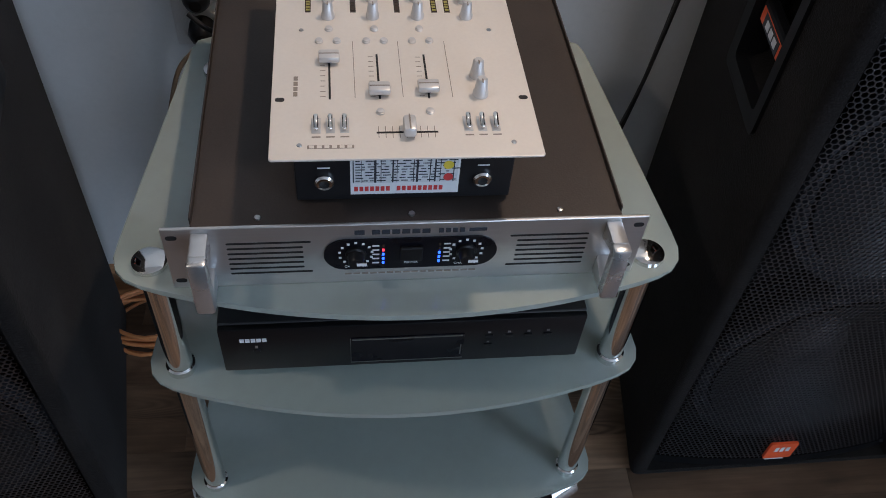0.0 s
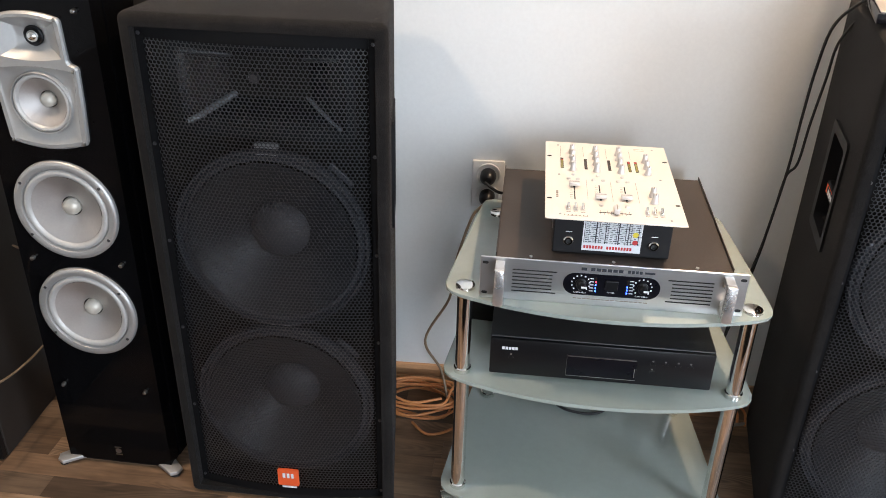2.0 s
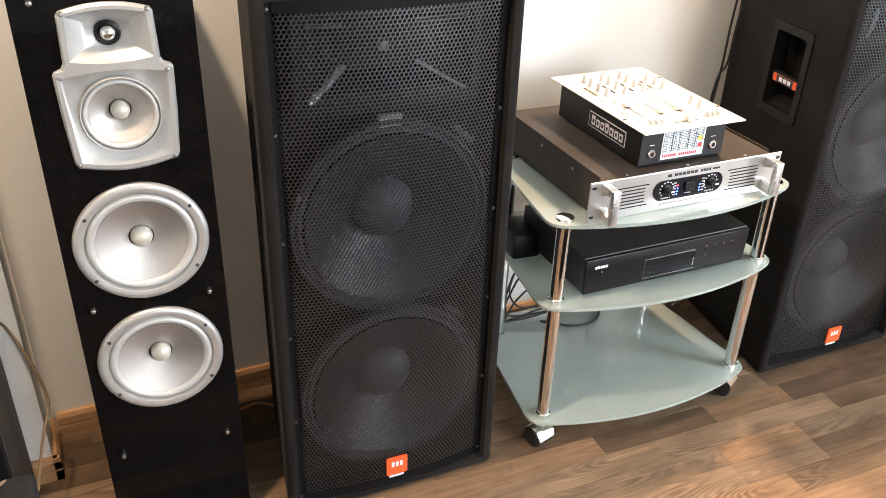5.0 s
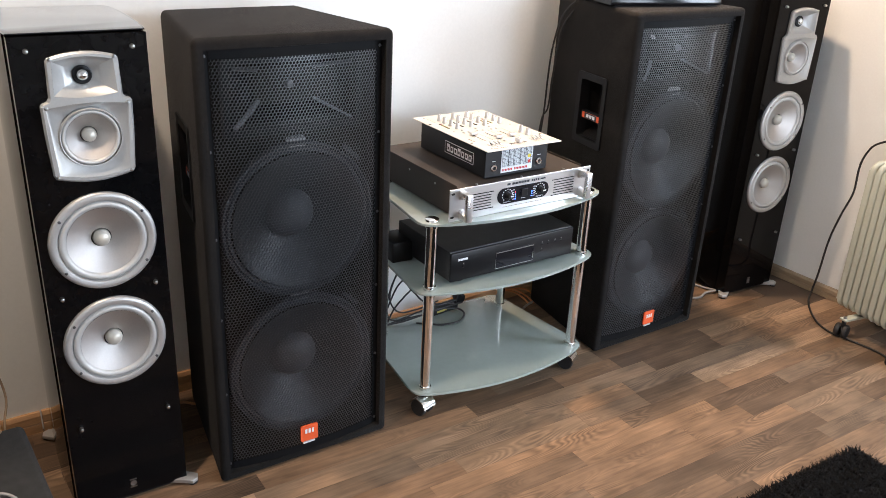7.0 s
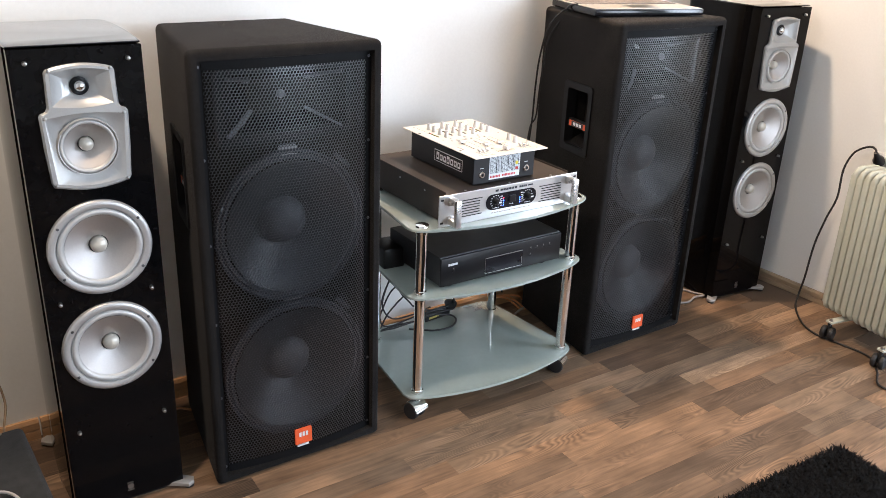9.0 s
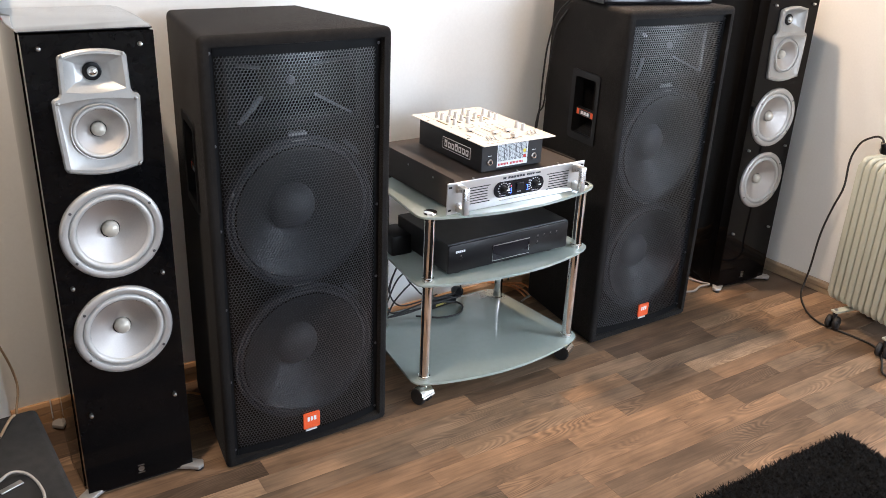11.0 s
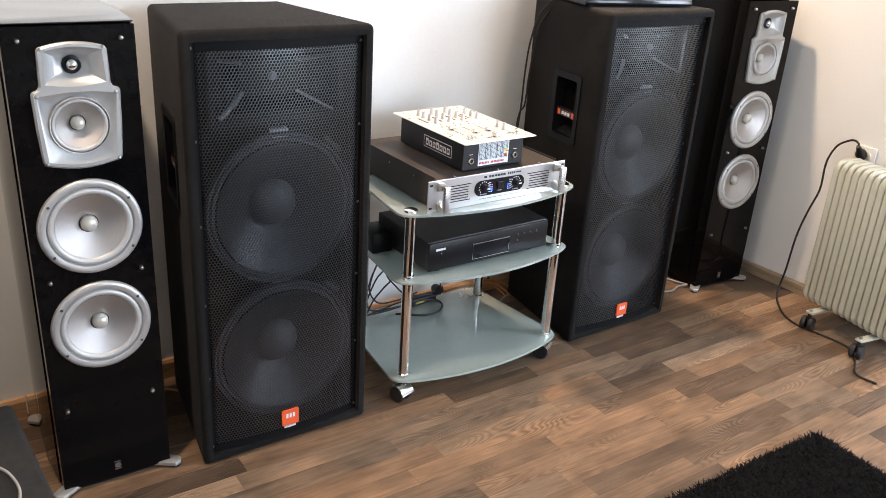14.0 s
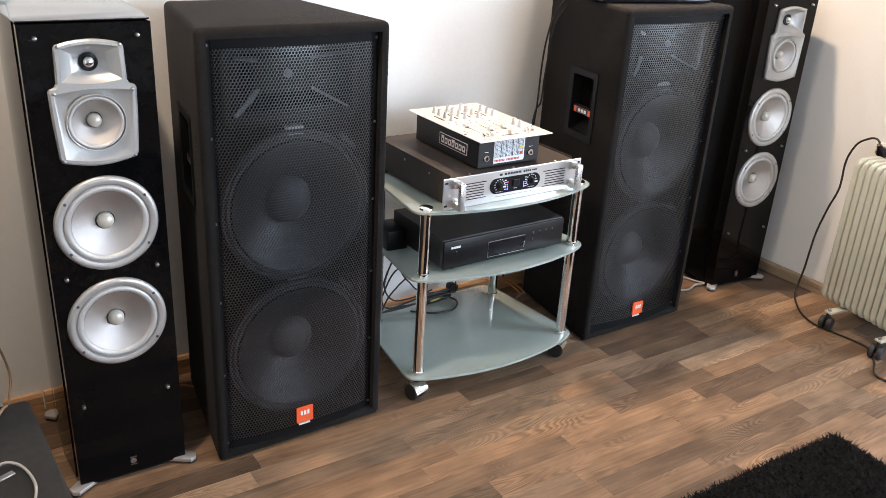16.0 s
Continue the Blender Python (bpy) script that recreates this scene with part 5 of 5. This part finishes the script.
RACKCABLES = (
    [(-0.12, 0.90, 0.44), (-0.07, 0.965, 0.40), (-0.03, 0.985, 0.31), (-0.025, 0.99, 0.261), (-0.047, 0.99, 0.213), (-0.062, 0.99, 0.15), (-0.05, 0.985, 0.098), (0.02, 0.975, 0.092)],
    [(-0.02, 0.985, 0.36), (0.0, 0.985, 0.28), (0.012, 0.99, 0.21), (0.045, 0.985, 0.165), (0.074, 0.985, 0.134), (0.12, 0.975, 0.116), (0.19, 0.972, 0.104)],
    [(0.06, 0.99, 0.36), (0.05, 0.99, 0.27), (0.035, 0.99, 0.195), (0.0, 0.99, 0.163), (-0.035, 0.99, 0.13), (-0.062, 0.985, 0.09)],
    [(0.02, 0.995, 0.33), (-0.03, 0.995, 0.24), (-0.052, 0.99, 0.17), (-0.02, 0.985, 0.118), (0.05, 0.98, 0.112), (0.13, 0.978, 0.124)],
    [(-0.07, 0.978, 0.086), (0.0, 0.972, 0.100), (0.06, 0.968, 0.110), (0.12, 0.968, 0.113), (0.20, 0.972, 0.113)],
    [(-0.07, 0.972, 0.090), (-0.01, 0.964, 0.092), (0.07, 0.962, 0.098), (0.13, 0.962, 0.104), (0.22, 0.966, 0.100)],
    [(-0.06, 0.99, 0.078), (0.01, 0.982, 0.086), (0.08, 0.976, 0.088), (0.16, 0.974, 0.083)],
    [(0.03, 1.0, 0.37), (0.055, 1.0, 0.30), (0.028, 1.0, 0.24), (-0.02, 1.0, 0.20), (-0.06, 1.0, 0.12)],
    [(0.20, 0.99, 0.36), (0.215, 0.995, 0.25), (0.228, 0.985, 0.15), (0.229, 0.975, 0.115)],
)
for pts in RACKCABLES:
    cable("rack_cable", pts, 0.0028, BLACKCABLE, "black cable tangled behind the glass rack", group="rack cables")
cable("cable_loop", [(0.03, 0.955, 0.0778), (0.062, 0.930, 0.0778), (0.10, 0.903, 0.0778), (0.16, 0.897, 0.0778), (0.205, 0.930, 0.0785), (0.20, 0.962, 0.084), (0.15, 0.974, 0.092)], 0.0034, BLACKCABLE, "black cable loop lying on the lower glass shelf")
ps = thing("power_strip", pose(0.150, 0.988, 0.0745, 0, 0, 4), "black power strip with a yellow label", "power strip")
part("housing", cube(-0.062, 0.062, -0.016, 0.016, 0.0, 0.024, 0.004), BLACKPLASTIC, ps, smooth=True)
part("label", cube(-0.030, 0.012, -0.0166, -0.0160, 0.008, 0.015), DULLYELLOW, ps, "yellow paper label")
part("plug", lathe(bmesh.new(), [(0.0, 0.010), (0.018, 0.010), (0.018, -0.012), (0.012, -0.022), (0, -0.022)], Matrix.Translation((0.078, 0, 0.030)) @ FACING, 18), BLACKPLASTIC, ps, "round black plug", smooth=True)


def coil(name, cx, cy, n, seed, w, d, z0, material, label, radius=0.0036):
    """Loose loops of cable heaped on the floor."""
    rnd = random.Random(seed)
    pts = []
    for k in range(n * 7):
        a = 2 * math.pi * k / 7
        lap = k / (n * 7)
        pts.append((cx + (w + rnd.uniform(-0.025, 0.025)) * math.cos(a), cy + (d + rnd.uniform(-0.018, 0.018)) * math.sin(a), z0 + radius + 0.055 * lap + rnd.uniform(0, 0.012)))
    return cable(name, pts, radius, material, label, steps=4)


coil("cable_coil", -0.275, 0.965, 7, 3, 0.10, 0.06, 0.001, ORANGECABLE, "loose coil of orange speaker cable on the floor")
for a, b, c in ((0.40, 0.075, 0.55), (0.44, 0.062, 0.60), (0.47, 0.048, 0.57)):
    cable("wall_lead", [(a, 1.058, b), (a + 0.05, 1.055, b * 0.75), (c - 0.03, 1.050, 0.030), (c, 1.03, 0.008), (c - 0.01, 0.98, 0.006)], 0.0034, ORANGECABLE, "orange speaker cable hanging over the skirting board", group="wall leads")
cable("lead_end", [(0.560, 0.985, 0.008), (0.530, 0.978, 0.007), (0.500, 0.965, 0.006)], 0.0042, GREYCABLE, "pale grey cable end lying on the floor")
cable("loose_cable", [(-0.29, 0.90, 0.006), (-0.25, 0.86, 0.006), (-0.20, 0.875, 0.006), (-0.14, 0.93, 0.006), (-0.05, 0.97, 0.006)], 0.0036, ORANGECABLE, "orange cable end lying on the floor")
cable("tower_lead", [(-0.80, 0.99, 0.006), (-0.74, 0.985, 0.020), (-0.70, 0.97, 0.012), (-0.66, 1.0, 0.006)], 0.0034, ORANGECABLE, "orange speaker cable along the skirting board")
cable("corner_lead", [(1.04, 0.80, 0.006), (1.08, 0.735, 0.006), (1.14, 0.70, 0.006), (1.20, 0.715, 0.006), (1.235, 0.70, 0.012), (1.232, 0.74, 0.006), (1.20, 0.83, 0.006)], 0.0042, GREYCABLE, "grey cable lying on the floor between the speakers")

# ---- black shag rug ----
RUGM = pose(0.745, -0.160, 0, 0, 0, -3.5)
rug = thing("shag_rug", RUGM, "black shaggy rug with long pile", "rug")
RW, RD = 1.30, 1.80
part("backing", cube(-RW, 0.0, -RD, 0.0, 0.0, 0.010, 0.003), RUGFIBRE, rug)
rng = np.random.default_rng(5)


def tufts(count, x0, x1, y0, y1):
    base = np.column_stack([rng.uniform(x0, x1, count), rng.uniform(y0, y1, count), np.full(count, 0.008)])
    ang, lean, length = rng.uniform(0, 2 * np.pi, count), rng.uniform(0.55, 1.50, count), rng.uniform(0.010, 0.026, count)
    side = np.column_stack([-np.sin(ang), np.cos(ang), np.zeros(count)]) * 0.0019
    top = np.column_stack([np.cos(ang) * np.sin(lean), np.sin(ang) * np.sin(lean), np.cos(lean)]) * length[:, None]
    mid = top * np.array([0.35, 0.35, 0.6])
    verts = np.stack([base - side, base + side, base + mid + side * 0.9, base + mid - side * 0.9, base + top], 1).reshape(-1, 3)
    k = np.arange(count)[:, None] * 5
    quads = (k + np.array([0, 1, 2, 3])).tolist()
    tris = (k + np.array([3, 2, 4])).tolist()
    me = bpy.data.meshes.new("shag")
    me.from_pydata(verts.tolist(), [], quads + tris)
    me.materials.append(RUGFIBRE)
    return me


pile = new("shag", tufts(200000, -RW, 0.004, -0.75, 0.004))
pile.parent = rug
tagged(pile, kind="stuff")
pile = new("shag", tufts(70000, -RW, 0.004, -RD, -0.75))
pile.parent = rug
tagged(pile, kind="stuff")

# ---- floor strips, the nearest ones as pieces of their own ----
SW = 0.0645
FYAW = -2.4
turn = pose(0, 0, 0, 0, 0, FYAW)
back = turn.inverted()
rnd = random.Random(11)
corners = [back @ Vector((x, y, 0)) for x in (LEFT, ALCOVE) for y in (FRONT, BACK)]
umin, umax = min(c.x for c in corners), max(c.x for c in corners)
vmin, vmax = min(c.y for c in corners), max(c.y for c in corners)
shapes = {}
single, rest = [], []
v = vmin
while v < vmax:
    u = umin - rnd.uniform(0, 0.4)
    while u < umax:
        length = rnd.choice((0.24, 0.32, 0.42, 0.52, 0.64, 0.80))
        c = turn @ Vector((u + length / 2, v + SW / 2, 0))
        if c.x < (RIGHT if c.y > TURN_Y else ALCOVE) and c.y < BACK + 0.02 and c.y > FRONT - 0.03 and c.x > LEFT:
            near = -1.15 < c.x < 1.35 and -0.16 < c.y < 0.98
            lo = max(u, (back @ Vector((LEFT - 0.05, c.y, 0))).x)
            hi = min(u + length, (back @ Vector(((RIGHT if c.y > TURN_Y else ALCOVE) + 0.05, c.y, 0))).x)
            whole = hi - lo > length - 1e-6
            (single if near and whole and len(single) < 300 else rest).append((lo, v, hi - lo) if not whole else (u, v, length))
        u += length
    v += SW


def strip_bm(bm, u, v, length):
    g, e = 0.00005, 0.0002
    lo = [(u + g, v + g), (u + length - g, v + g), (u + length - g, v + SW - g), (u + g, v + SW - g)]
    hi = [(u + g + e, v + g + e), (u + length - g - e, v + g + e), (u + length - g - e, v + SW - g - e), (u + g + e, v + SW - g - e)]
    a, m, b = [bm.verts.new((x, y, -0.0036)) for x, y in lo], [bm.verts.new((x, y, -0.0008)) for x, y in lo], [bm.verts.new((x, y, 0)) for x, y in hi]
    for p, q in ((a, m), (m, b)):
        for k in range(4):
            bm.faces.new((p[k], p[(k + 1) % 4], q[(k + 1) % 4], q[k]))
    bm.faces.new(b)


for u, v, length in single:
    if length not in shapes:
        bm = bmesh.new()
        strip_bm(bm, -length / 2, -SW / 2, length)
        me = bpy.data.meshes.new("floor_strip")
        bmesh.ops.recalc_face_normals(bm, faces=bm.faces)
        bm.to_mesh(me)
        bm.free()
        me.materials.append(PLANK)
        shapes[length] = me
    ob = new("floor_strip", shapes[length])
    ob.parent = FLOOR
    ob.matrix_local = turn @ Matrix.Translation((u + length / 2, v + SW / 2, 0))
bm = bmesh.new()
for u, v, length in rest:
    strip_bm(bm, u, v, length)
ob = part("floor_strips", bm, PLANK, FLOOR)
ob.matrix_local = turn
tagged(ob, kind="stuff")
